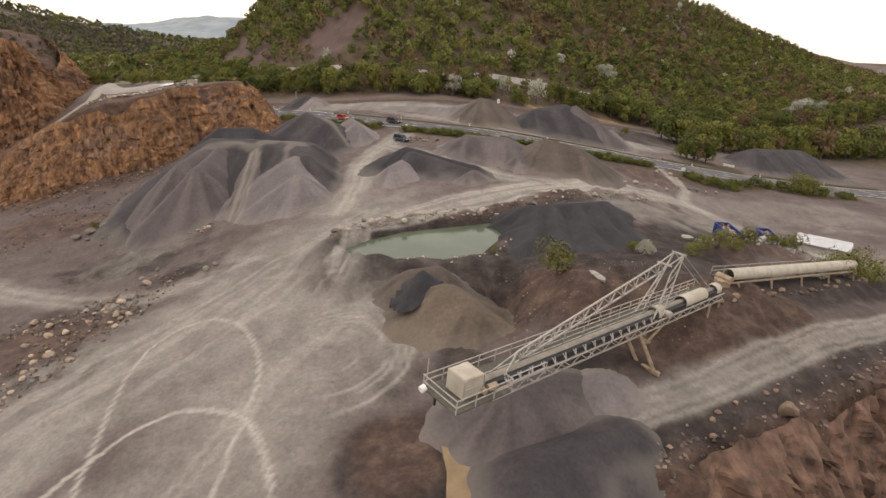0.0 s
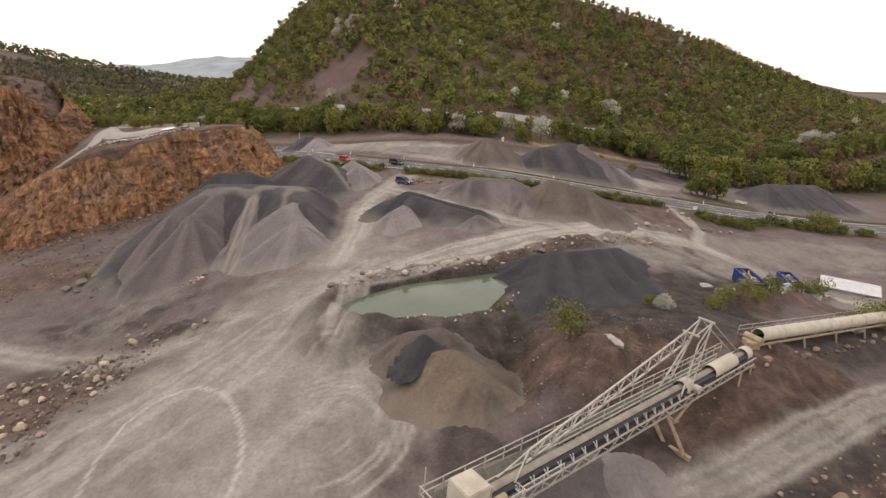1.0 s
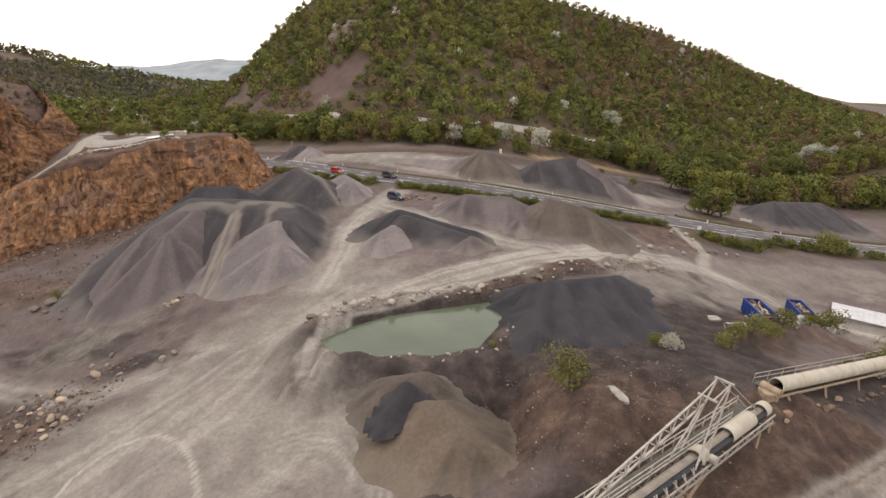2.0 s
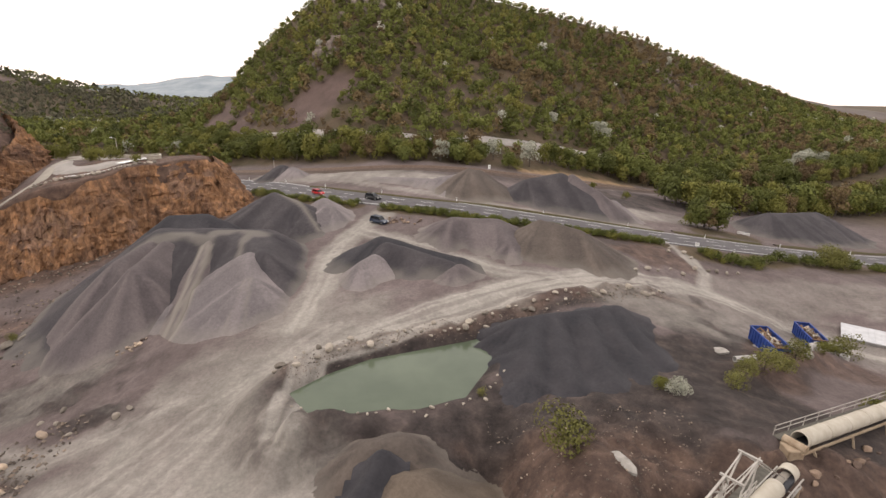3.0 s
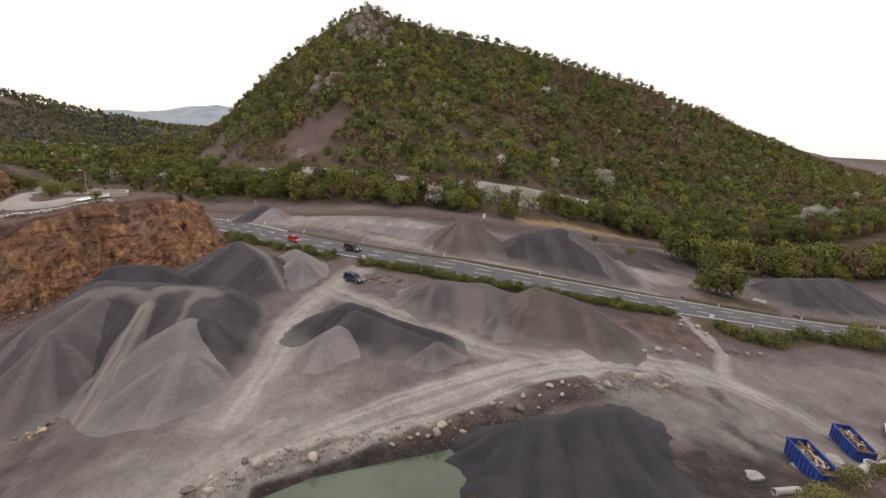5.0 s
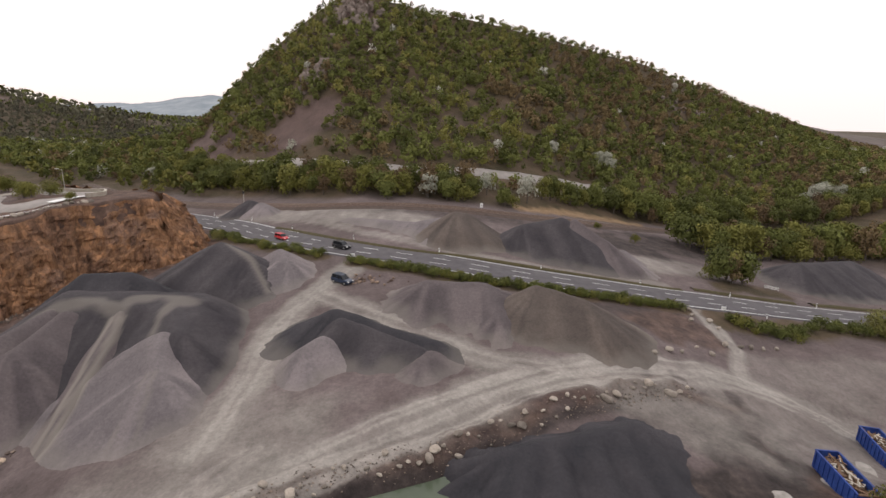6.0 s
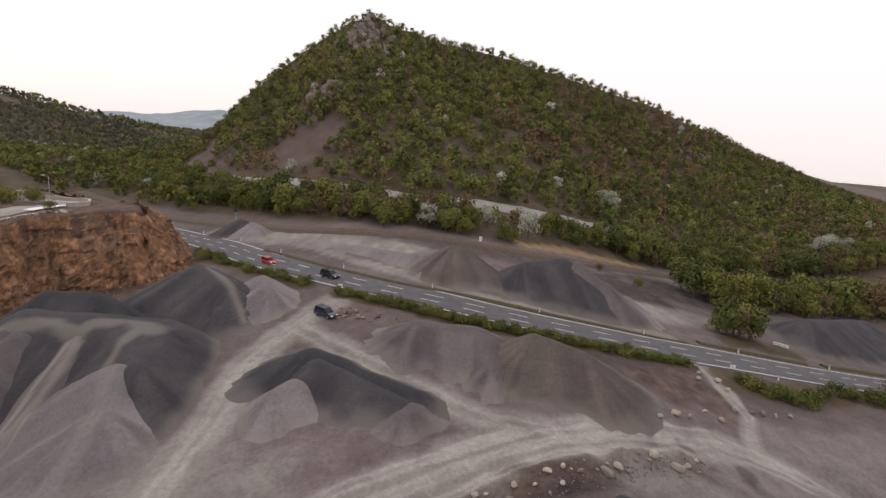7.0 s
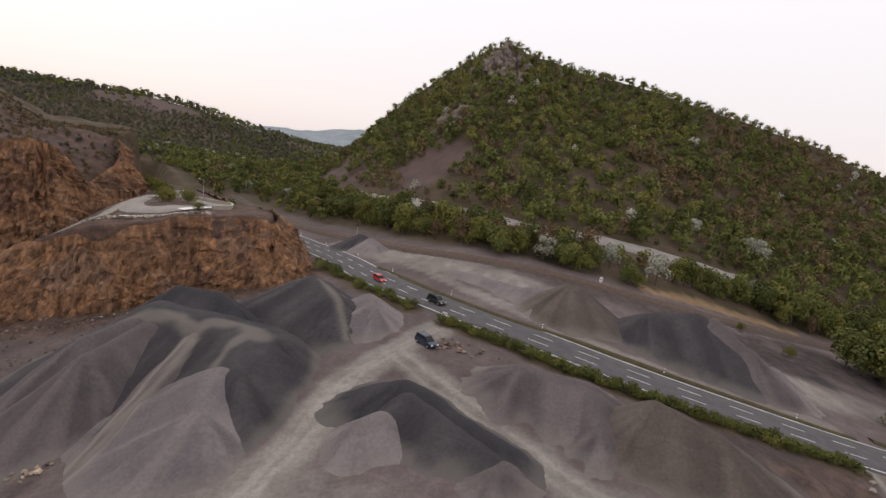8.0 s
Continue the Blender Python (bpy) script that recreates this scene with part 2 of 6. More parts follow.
def bump(nt, bsdf, height, strength=0.4, distance=0.2):
    b = nt.nodes.new("ShaderNodeBump")
    b.inputs["Strength"].default_value = strength
    b.inputs["Distance"].default_value = distance
    nt.links.new(height, b.inputs["Height"])
    nt.links.new(b.outputs[0], bsdf.inputs["Normal"])


def attribute(nt, name):
    a = nt.nodes.new("ShaderNodeAttribute")
    a.attribute_name = name
    return a.outputs["Fac"]


def island(nt):
    return nt.nodes.new("ShaderNodeNewGeometry").outputs["Random Per Island"]


def plain(name, dark, light, scale=3.0, rough=0.8, metal=0.0, relief=0.2, stretch=(1, 1, 1)):
    def build(nt, bsdf):
        big = noise_node(nt, scale, 6, 0.6, stretch)
        nt.links.new(ramp(nt, big, [(0.3, dark), (0.7, light)]), bsdf.inputs["Base Color"])
        bump(nt, bsdf, noise_node(nt, scale * 6, 4), relief, 0.05)
    return material(name, build, rough, metal)


def gravel(name, dark, light, grain=2.2):
    """Loose crushed stone: patches, grains, runs down the slope and pale dust where wheels go."""
    def build(nt, bsdf):
        c = ramp(nt, noise_node(nt, 0.16, 7, 0.65), [(0.3, dark), (0.7, light)])
        run = attribute(nt, "run")
        c = mix(nt, 0.7, c, ramp(nt, run, [(0.25, (0.36, 0.36, 0.37)), (0.5, (0.5, 0.5, 0.5)), (0.8, (0.66, 0.65, 0.64))]), "OVERLAY")
        fine = noise_node(nt, grain, 8, 0.8)
        c = mix(nt, 0.62, c, ramp(nt, fine, [(0.3, (0.28, 0.28, 0.28)), (0.75, (0.75, 0.75, 0.75))]), "OVERLAY")
        c = mix(nt, attribute(nt, "dust"), c, (0.215, 0.192, 0.166))
        nt.links.new(c, bsdf.inputs["Base Color"])
        bump(nt, bsdf, fine, 0.45, 0.2)
    return material(name, build, 0.95)


M_GRAVEL_BLACK = gravel("black_basalt_grit", (0.026, 0.026, 0.03), (0.049, 0.045, 0.049))
M_GRAVEL_DARK = gravel("dark_basalt_gravel", (0.040, 0.036, 0.040), (0.067, 0.060, 0.062))
M_GRAVEL_MID = gravel("grey_gravel", (0.089, 0.074, 0.075), (0.126, 0.106, 0.105))
M_GRAVEL_LIGHT = gravel("pale_grey_grit", (0.139, 0.121, 0.122), (0.191, 0.167, 0.166))
M_GRAVEL_BROWN = gravel("brown_grey_gravel", (0.072, 0.058, 0.050), (0.110, 0.090, 0.077))
M_SAND = gravel("buff_sand", (0.094, 0.073, 0.056), (0.138, 0.108, 0.084))


def build_ground(nt, bsdf):
    dust, wood, dark, red, bare, streak, straw = (attribute(nt, k) for k in ("dust", "wood", "dark", "red", "bare", "streak", "straw"))
    patch = noise_node(nt, 0.06, 7, 0.62)
    blotch = noise_node(nt, 0.35, 8, 0.7)
    fine = noise_node(nt, 1.8, 8, 0.8)
    soil = ramp(nt, patch, [(0.3, (0.081, 0.063, 0.059)), (0.5, (0.121, 0.094, 0.089)), (0.7, (0.159, 0.126, 0.122))])
    soil = mix(nt, dark, soil, ramp(nt, blotch, [(0.35, (0.025, 0.020, 0.019)), (0.5, (0.043, 0.034, 0.031)), (0.68, (0.072, 0.055, 0.048))]))
    soil = mix(nt, red, soil, ramp(nt, noise_node(nt, 0.35, 6, 0.65), [(0.3, (0.052, 0.033, 0.027)), (0.55, (0.103, 0.065, 0.049)), (0.75, (0.170, 0.110, 0.080))]))
    soil = mix(nt, dust, soil, ramp(nt, patch, [(0.3, (0.203, 0.184, 0.162)), (0.7, (0.282, 0.258, 0.230))]))
    soil = mix(nt, streak, soil, (0.37, 0.342, 0.305))
    soil = mix(nt, 0.5, soil, ramp(nt, blotch, [(0.3, (0.3, 0.3, 0.3)), (0.7, (0.68, 0.68, 0.68))]), "OVERLAY")
    grass = ramp(nt, noise_node(nt, 0.11, 6, 0.6), [(0.3, (0.046, 0.038, 0.019)), (0.5, (0.077, 0.057, 0.033)), (0.7, (0.113, 0.078, 0.053))])
    stony = ramp(nt, noise_node(nt, 0.09, 7, 0.65, (1, 1, 0.3)), [(0.3, (0.072, 0.048, 0.041)), (0.7, (0.129, 0.088, 0.076))])
    c = mix(nt, wood, soil, mix(nt, bare, grass, stony))
    c = mix(nt, straw, c, ramp(nt, blotch, [(0.3, (0.175, 0.110, 0.058)), (0.7, (0.330, 0.229, 0.137))]))
    c = mix(nt, 0.66, c, ramp(nt, fine, [(0.3, (0.28, 0.28, 0.28)), (0.75, (0.74, 0.74, 0.74))]), "OVERLAY")
    nt.links.new(c, bsdf.inputs["Base Color"])
    bump(nt, bsdf, fine, 0.5, 0.3)


M_GROUND = material("quarry_ground", build_ground, 0.95)


def build_rock(nt, bsdf):
    big = noise_node(nt, 0.10, 7, 0.66, (1, 1, 0.6))
    streaks = noise_node(nt, 0.42, 7, 0.7, (1.6, 1.6, 0.28))
    c = ramp(nt, big, [(0.30, (0.117, 0.069, 0.050)), (0.44, (0.189, 0.108, 0.067)), (0.54, (0.297, 0.161, 0.084)), (0.62, (0.207, 0.128, 0.091)), (0.74, (0.414, 0.252, 0.139))])
    co = nt.nodes.new("ShaderNodeTexCoord")
    mp = nt.nodes.new("ShaderNodeMapping")
    mp.inputs["Scale"].default_value = (0.95, 0.95, 0.42)
    nt.links.new(co.outputs["Object"], mp.inputs["Vector"])
    cells = nt.nodes.new("ShaderNodeTexVoronoi")
    cells.inputs["Scale"].default_value = 1.0
    nt.links.new(mp.outputs[0], cells.inputs["Vector"])
    tone = nt.nodes.new("ShaderNodeSeparateColor")
    nt.links.new(cells.outputs["Color"], tone.inputs[0])
    c = mix(nt, 0.5, c, ramp(nt, tone.outputs[0], [(0.0, (0.24, 0.24, 0.25)), (0.6, (0.5, 0.5, 0.5)), (1.0, (0.76, 0.75, 0.72))]), "OVERLAY")
    c = mix(nt, 0.65, c, ramp(nt, streaks, [(0.34, (0.16, 0.15, 0.15)), (0.5, (0.48, 0.47, 0.46)), (0.68, (0.84, 0.81, 0.77))]), "OVERLAY")
    edge = nt.nodes.new("ShaderNodeTexVoronoi")
    edge.feature = "DISTANCE_TO_EDGE"
    nt.links.new(mp.outputs[0], edge.inputs["Vector"])
    edge.inputs["Scale"].default_value = 1.0
    c = mix(nt, 0.45, c, ramp(nt, edge.outputs["Distance"], [(0.0, (0.28, 0.27, 0.27)), (0.09, (1, 1, 1))]), "MULTIPLY")
    nt.links.new(c, bsdf.inputs["Base Color"])
    bump(nt, bsdf, noise_node(nt, 0.9, 7, 0.7, (1, 1, 0.5)), 0.8, 0.9)


M_ROCK = material("ochre_basalt_rock", build_rock, 0.92)
M_ROCK_RED = plain("red_brown_broken_rock", (0.045, 0.030, 0.025), (0.21, 0.128, 0.092), 0.55, 0.95, 0.0, 0.9, (1, 1, 0.6))
M_ASPHALT = plain("worn_asphalt", (0.080, 0.074, 0.078), (0.118, 0.110, 0.113), 0.5, 0.9)
M_PAINT = plain("road_paint", (0.5, 0.5, 0.48), (0.7, 0.7, 0.68), 2.0, 0.7)
M_BALLAST = plain("rusty_rail_ballast", (0.062, 0.045, 0.036), (0.105, 0.078, 0.066), 0.7, 0.95)


def build_water(nt, bsdf):
    c = ramp(nt, noise_node(nt, 0.12, 4), [(0.35, (0.072, 0.090, 0.060)), (0.7, (0.100, 0.120, 0.082))])
    nt.links.new(c, bsdf.inputs["Base Color"])
    bump(nt, bsdf, noise_node(nt, 3.0, 3), 0.05, 0.05)


M_WATER = material("milky_green_water", build_water, 0.12)


def build_leaf(dark, mid, light, spray=0.3):
    """Foliage: each tree has its own tint, each spray of leaves varies a little."""
    def build(nt, bsdf):
        info = nt.nodes.new("ShaderNodeObjectInfo")
        add = nt.nodes.new("ShaderNodeMath")
        add.operation = "MULTIPLY_ADD"
        nt.links.new(info.outputs["Random"], add.inputs[0])
        add.inputs[1].default_value = 0.3
        nt.links.new(noise_node(nt, 0.05, 3, 0.6), add.inputs[2])
        more = nt.nodes.new("ShaderNodeMath")
        more.operation = "ADD"
        nt.links.new(add.outputs[0], more.inputs[0])
        nt.links.new(attribute(nt, "tint"), more.inputs[1])
        c = ramp(nt, more.outputs[0], [(0.40, dark), (0.62, mid), (0.88, light)])
        c = mix(nt, spray, c, ramp(nt, island(nt), [(0.0, (0.40, 0.40, 0.40)), (1.0, (0.62, 0.62, 0.60))]), "OVERLAY")
        nt.links.new(c, bsdf.inputs["Base Color"])
    return build


M_LEAF = material("spring_leaves", build_leaf((0.054, 0.061, 0.015), (0.086, 0.096, 0.022), (0.140, 0.151, 0.037)), 0.8)
M_LEAF_BRIGHT = material("fresh_leaves", build_leaf((0.089, 0.091, 0.018), (0.132, 0.129, 0.027), (0.188, 0.177, 0.044)), 0.8)
M_LEAF_DRY = material("budding_twigs", build_leaf((0.083, 0.055, 0.030), (0.123, 0.083, 0.044), (0.170, 0.123, 0.059)), 0.9)
M_BLOSSOM = material("white_blossom", build_leaf((0.26, 0.26, 0.20), (0.36, 0.36, 0.29), (0.48, 0.47, 0.41)), 0.8)
# bare spring twigs, their colour greyed further to stand for haze across the valley
M_WOOD_GREY = material("grey_hazed_spring_woods", build_leaf((0.052, 0.050, 0.036), (0.080, 0.076, 0.052), (0.115, 0.108, 0.070)), 0.9)
M_BARK = plain("bark", (0.06, 0.05, 0.04), (0.12, 0.10, 0.085), 4.0, 0.95)

# ---- the ground, one sheet to the horizon ----
def spread(lo, hi, step, below, above, wide=3.2):
    """Grid lines: every step metres between lo and hi, then wider, up to wide as far as below and above, then on to the horizon."""
    def run(reach):
        out, s, p = [], step, 0.0
        while p < 3800:
            s = min(s * 1.06, wide) if p < reach else s * 1.13
            p += s
            out.append(p)
        return np.array(out)
    return np.concatenate([(lo - run(below))[::-1], np.arange(lo, hi + step / 2, step), hi + run(above)])


TRACKS = [  # dusty haul roads: outline of the way, half width, strength
    (LOOP, 4.2, 1.0),
    ([(-62, 20), (-45, 45), (-30, 62), (-20, 80), (-14, 90)], 13, 0.9),
    ([(-25, 20), (-19, 45), (-14, 54)], 12, 0.8),
    ([(-20, 93), (-19, 108), (-20, 122), (-16, 136), (-12, 147)], 3.4, 1.0),
    ([(-17, 134), (-6, 125), (6, 117), (16, 111), (30, 111)], 3.2, 0.95),
    ([(16, 39), (22, 41.6), (29.5, 45.4), (38, 50.2), (52, 58.2), (64, 64.6), (100, 86)], 2.4, 0.55),
    ([(-115, 99), (-82, 84.5), (-68, 81), (-53, 74.4), (-45, 72.2), (-39, 74.5), (-32, 78)], 2.9, 0.72),
    ([(57, 118), (63.2, 130), (62.3, 138), (62, 147.5)], 1.8, 1.0),
    ([(-62, 213), (-45, 203), (-25, 194), (-5, 184), (5, 178), (14, 176)], 8.5, 0.85),
    ([(55, 172), (66, 178), (80, 182)], 7, 0.8),
    ([(-50, 205), (-14, 172), (10, 157), (34, 153), (60, 158)], 2.0, 0.8),
    ([(40, 106), (55, 110), (72, 108), (90, 100), (115, 90)], 9, 0.6),
    ([(66, 122), (85, 128), (110, 130)], 6, 0.5),
]


def resample_plain(pts):
    p, out = np.array(pts, float), []
    for i in range(len(p) - 1):
        a, b, c, d = p[max(i - 1, 0)], p[i], p[i + 1], p[min(i + 2, len(p) - 1)]
        out += [tuple(0.5 * (2 * b + (c - a) * t + (2 * a - 5 * b + 4 * c - d) * t * t + (3 * b - a - 3 * c + d) * t ** 3)) for t in (0, 0.25, 0.5, 0.75)]
    return out + [tuple(p[-1])]


GRASS = [  # rough grass along the highway and the railway
    ([(-60, 186), (-38, 166), (-20, 154)], 2.5),
    ([(-12, 149), (7, 142), (24, 139.5), (43, 141), (58, 143.5)], 2.2),
    ([(66, 143), (80, 144), (98, 148.5), (125, 152)], 4.0),
    ([(-2, 157), (14, 154), (34, 152.5), (56, 155)], 0.9),
    ([(80, 168), (97, 173)], 4.5),
    ([(35, 224), (62, 236), (85, 246)], 4.0),
]


def build_ground_sheet():
    xs, ys = spread(-88, 86, 0.46, 230, 330), spread(26, 146, 0.44, 20, 400)
    ys = ys[ys > -700]
    gx, gy = np.meshgrid(xs, ys)
    x, y = gx.ravel(), gy.ravel()
    z = ground_height(x, y)
    GRID.update(x=xs, y=ys, z=z.reshape(len(ys), len(xs)))
    ob = sheet("ground", np.stack([x, y, z], 1), grid_faces(len(xs), len(ys)), M_GROUND)
    dust = np.zeros(len(x))
    wobble = fbm(x, y, 6, 4, 21)
    for pts, half, strength in TRACKS:
        d, _ = line_distance(x, y, pts)
        dust = np.maximum(dust, strength * (1 - smooth(half * 0.7, half * 1.35, d + wobble * half * 0.28)))
    wood = smooth(-0.02, 0.03, hill_share(x, y) + 0.02 * fbm(x, y, 20, 3, 30))
    wood = np.maximum(wood, smooth(200, 260, np.hypot(x, y - 90)))
    for pts, half in GRASS:
        d, _ = line_distance(x, y, pts)
        wood = np.maximum(wood, 1 - smooth(half * 0.7, half * 1.3, d + wobble * half * 0.4))
    cl = inside(x, y, PLATEAU)
    rim = inside(x, y, RIM)
    red = np.maximum(smooth(-46, -26, cl) * smooth(10, 2, cl), smooth(0, -3, rim))
    red = np.maximum(red, 0.65 * smooth(2.6, 0.8, line_distance(x, y, BANK)[0] + 0.6 * wobble))
    for cx, cy, rx, ry in ((-62, 66, 15, 9), (-94, 112, 18, 7), (19, 58, 15, 12), (17, 60, 11, 9), (38, 58, 16, 7), (30, 54, 12, 5), (50, 84, 8, 5), (62, 92, 14, 5), (54, 133, 10, 7), (-2, 35, 5, 6), (40, 109, 12, 3)):
        red = np.maximum(red, 0.7 * smooth(1.1, 0.6, np.hypot((x - cx) / rx, (y - cy) / ry) + 0.35 * fbm(x, y, 6, 4, 25)))
    red = np.maximum(red, smooth(6, -2, inside(x, y, CRAG)) * (0.75 + 0.4 * fbm(x, y, 14, 4, 24)))
    dark = np.maximum(smooth(8, 3, inside(x, y, POND)) * 0.6, smooth(2.6, 0.8, inside(x, y, POND) + 0.5 * wobble) * 0.95)
    for cx, cy, rx, ry, amount in ((36, 84, 12, 10, 0.9), (17, 62, 16, 13, 1.0), (36, 72, 18, 9, 0.95), (35, 58, 17, 8, 1.0), (24, 46.5, 6, 3, 0.7), (-57, 88, 11, 4, 0.85), (-44, 80, 5, 3, 0.85), (-68, 91, 10, 3, 0.7), (-54, 70, 8, 3, 0.6), (40, 84, 13, 12, 1.0), (8, 66, 12, 7, 0.9), (-10, 66, 6, 4, 0.8), (-7, 60, 3, 5, 0.6), (3, 31, 4, 6, 0.9), (30, 38, 10, 4, 0.7), (20, 74, 16, 6, 0.9), (52, 92, 10, 6, 0.6), (-58, 90, 16, 7, 0.6), (-5, 46, 4, 5, 0.7), (2, 36, 6, 8, 0.7), (46, 104, 14, 8, 0.5), (45, 135, 12, 8, 0.45), (10, 197, 38, 8, 0.6), (55, 197, 26, 13, 0.85), (85, 210, 22, 15, 0.85), (4, 44, 5, 7, 0.8), (12, 47, 8, 4, 0.95), (60, 66, 16, 6, 0.5), (-3, 34, 5, 6, 0.9), (-9, 67, 8, 4, 0.9), (47, 97, 10, 9, 0.85), (-64, 76, 8, 3, 0.6)):
        blob = np.hypot((x - cx) / rx, (y - cy) / ry) + 0.35 * fbm(x, y, 7, 4, 23)
        dark = np.maximum(dark, amount * smooth(1.15, 0.7, blob))
    # churned lumps where the loaders turn and along the edges of the yard
    churn = np.zeros(len(x))
    for cx, cy, rx, ry in ((-13, 66, 8, 7), (-40, 77, 7, 4), (-48, 84, 8, 5), (-50, 58, 10, 9), (-62, 72, 14, 7), (-60, 92, 16, 8), (-12.4, 50, 2, 2), (46, 112, 12, 5), (-2, 35, 5, 6)):
        churn = np.maximum(churn, smooth(1.2, 0.5, np.hypot((x - cx) / rx, (y - cy) / ry) + 0.3 * wobble))
    lumps = fbm(x, y, 2.6, 4, 47)
    dark = np.maximum(dark, 0.75 * churn * smooth(0.05, 0.55, lumps))
    dust = dust * (1 - 0.6 * churn * smooth(-0.1, 0.5, lumps))
    # patchy dust blown over dark ground
    for cx, cy, rx, ry, amount in ((56, 102, 17, 10, 0.75), (42, 103, 9, 7, 0.5), (-62, 91, 19, 9, 0.55), (-48, 82, 9, 5, 0.6), (64, 100, 7, 5, 0.8), (96, 118, 24, 14, 0.7), (76, 114, 16, 9, 0.6), (72, 126, 14, 6, 0.5)):
        blob = np.hypot((x - cx) / rx, (y - cy) / ry)
        dust = np.maximum(dust, amount * smooth(1.15, 0.6, blob) * smooth(-0.15, 0.55, fbm(x + 3 * wobble, y, 8, 5, 41)))
    bare = smooth(0.3, 0.6, scree(x, y))
    for pts, half, amount in (([(14, 46.5), (22, 50), (31, 55.5), (42, 62), (58, 71), (90, 88)], 3.6, 0.95), ([(20, 36.2), (28, 40.8), (41, 48.0), (60, 59.5), (90, 74)], 2.4, 0.95)):
        dark = np.maximum(dark, amount * smooth(half * 1.4, half * 0.6, line_distance(x, y, pts)[0] + 0.8 * wobble))
    dust = dust * (0.82 + 0.3 * fbm(x, y, 5, 4, 22)) * smooth(0.6, 4.0, inside(x, y, POND) + 0.8 * wobble)
    # wheel marks: long sweeps, turning rings and two drifted loops
    streak = np.zeros(len(x))
    for k in range(9):
        o = -9 + 2.3 * k
        d, a = line_distance(x, y, [(-62 + o, 20), (-46 + o, 44), (-31 + 0.8 * o, 62), (-20 + 0.35 * o, 82), (-13 + 0.2 * o, 93)])
        streak = np.maximum(streak, 0.34 * (1 - smooth(0.3, 1.0, d + 0.5 * fbm(x, y, 7, 2, 80 + k))) * smooth(0.45, 0.6, value_noise(a * 7, a * 0 + k, 90)))
    for k in range(8):
        d = np.abs(np.hypot(x + 12.4, (y - 50) * 0.9) - (3.4 + 0.85 * k) - 0.15 * wobble)
        streak = np.maximum(streak, 0.5 * (1 - smooth(0.1, 0.4, d)) * smooth(0.35, 0.7, value_noise(np.arctan2(y - 50, x + 12.4) * 1.6 + 7, x * 0 + k, 91)) * smooth(-0.9, 0.2, (x + 12.4) / (3.4 + 0.85 * k)))
    for pts, w in (([(-29, 24), (-33, 36.3), (-36.5, 46.8), (-37.9, 54.6), (-35.8, 59.2), (-31.4, 60.8), (-25.7, 57.3), (-21.2, 50.5), (-19.5, 45), (-19.2, 40.6), (-18.7, 34.3), (-18.2, 24)], 0.27), ([(-44, 24), (-36, 32), (-33, 37.1), (-30.6, 40.7), (-27.4, 42.7), (-23.8, 42.6), (-19.3, 40.6), (-15.6, 35.8), (-13.3, 30.8), (-12, 24)], 0.36)):
        d, _ = line_distance(x, y, resample_plain(pts))
        streak = np.maximum(streak, 0.95 * (1 - smooth(w * 0.45, w * 1.2, d)))
    for o in (-3.2, -2.2, -0.4, 0.5, 2.4, 3.3):
        d, a = line_distance(x - 0.4 * o, y + 0.9 * o, LOOP)
        streak = np.maximum(streak, 0.6 * (1 - smooth(0.2, 0.7, d + 0.35 * wobble)) * smooth(0.3, 0.55, value_noise(a * 9, a * 0 + o, 95)))
    # wheel ruts of the lower haul road
    d, a = line_distance(x, y, resample_plain(TRACKS[5][0]))
    across = d * np.sign((y - 39) * 1.0 - (x - 16) * 0.56) + 0.12 * wobble
    for o in (-1.9, -0.75, 0.6, 1.8):
        streak = np.maximum(streak, 0.36 * (1 - smooth(0.15, 0.6, np.abs(across - o) + 0.1 * fbm(x, y, 2.0, 2, 34))))
    dark = np.maximum(dark, 0.8 * smooth(1.8, 0.6, line_distance(x, y, [(p[0] + 0.9, p[1] - 2.4) for p in BANK])[0] + 0.5 * wobble))
    for pts, _, strength in TRACKS[:9]:
        for o in (-1.3, 1.3):
            d, _ = line_distance(x + o * 0.7, y + o * 0.7, pts)
            streak = np.maximum(streak, 0.4 * strength * (1 - smooth(0.2, 0.9, d + 0.4 * wobble)))
    straw = 0.95 * smooth(4.0, 2.2, line_distance(x, y, STRAW)[0] + 1.2 * wobble)
    for key, v in (("straw", straw), ("bare", bare), ("streak", streak), ("dust", dust), ("wood", wood), ("dark", dark), ("red", red)):
        a = ob.data.attributes.new(key, "FLOAT", "POINT")
        a.data.foreach_set("value", np.clip(v, 0, 1).astype(np.float32))
    return tagged(ob, "dusty grey-brown quarry ground with pale haul tracks", "ground", kind="structure")


build_ground_sheet()


# ---- water, quarry walls ----
def level_sheet(name, outline, z, mat):
    bm = bmesh.new()
    bm.faces.new([bm.verts.new((x, y, z)) for x, y in outline])
    bmesh.ops.triangulate(bm, faces=bm.faces[:])
    return part(name, bm, mat)


tagged(level_sheet("pond_water", [(-18.5, 75), (-12.5, 67.5), (-5, 68.8), (1, 69.5), (8, 72.5), (12, 80), (16.5, 96), (6, 92.5), (-1, 89.5), (-9, 86.5), (-14.5, 81.5)], WATER_Z, M_WATER),
       "milky green pond water below the haul road", "water", kind="structure")

M_MUD = plain("ochre_mud", (0.20, 0.135, 0.075), (0.27, 0.19, 0.11), 0.8, 0.35)
tagged(level_sheet("mud_water", [(0.6, 35.0), (1.5, 34.9), (3.0, 33.8), (3.2, 31.5), (2.7, 27.0), (1.0, 27.0), (1.1, 32.0)], ground_at(2.0, 31.5) + 0.16, M_MUD), "ochre muddy water in a rut", "water", kind="structure")


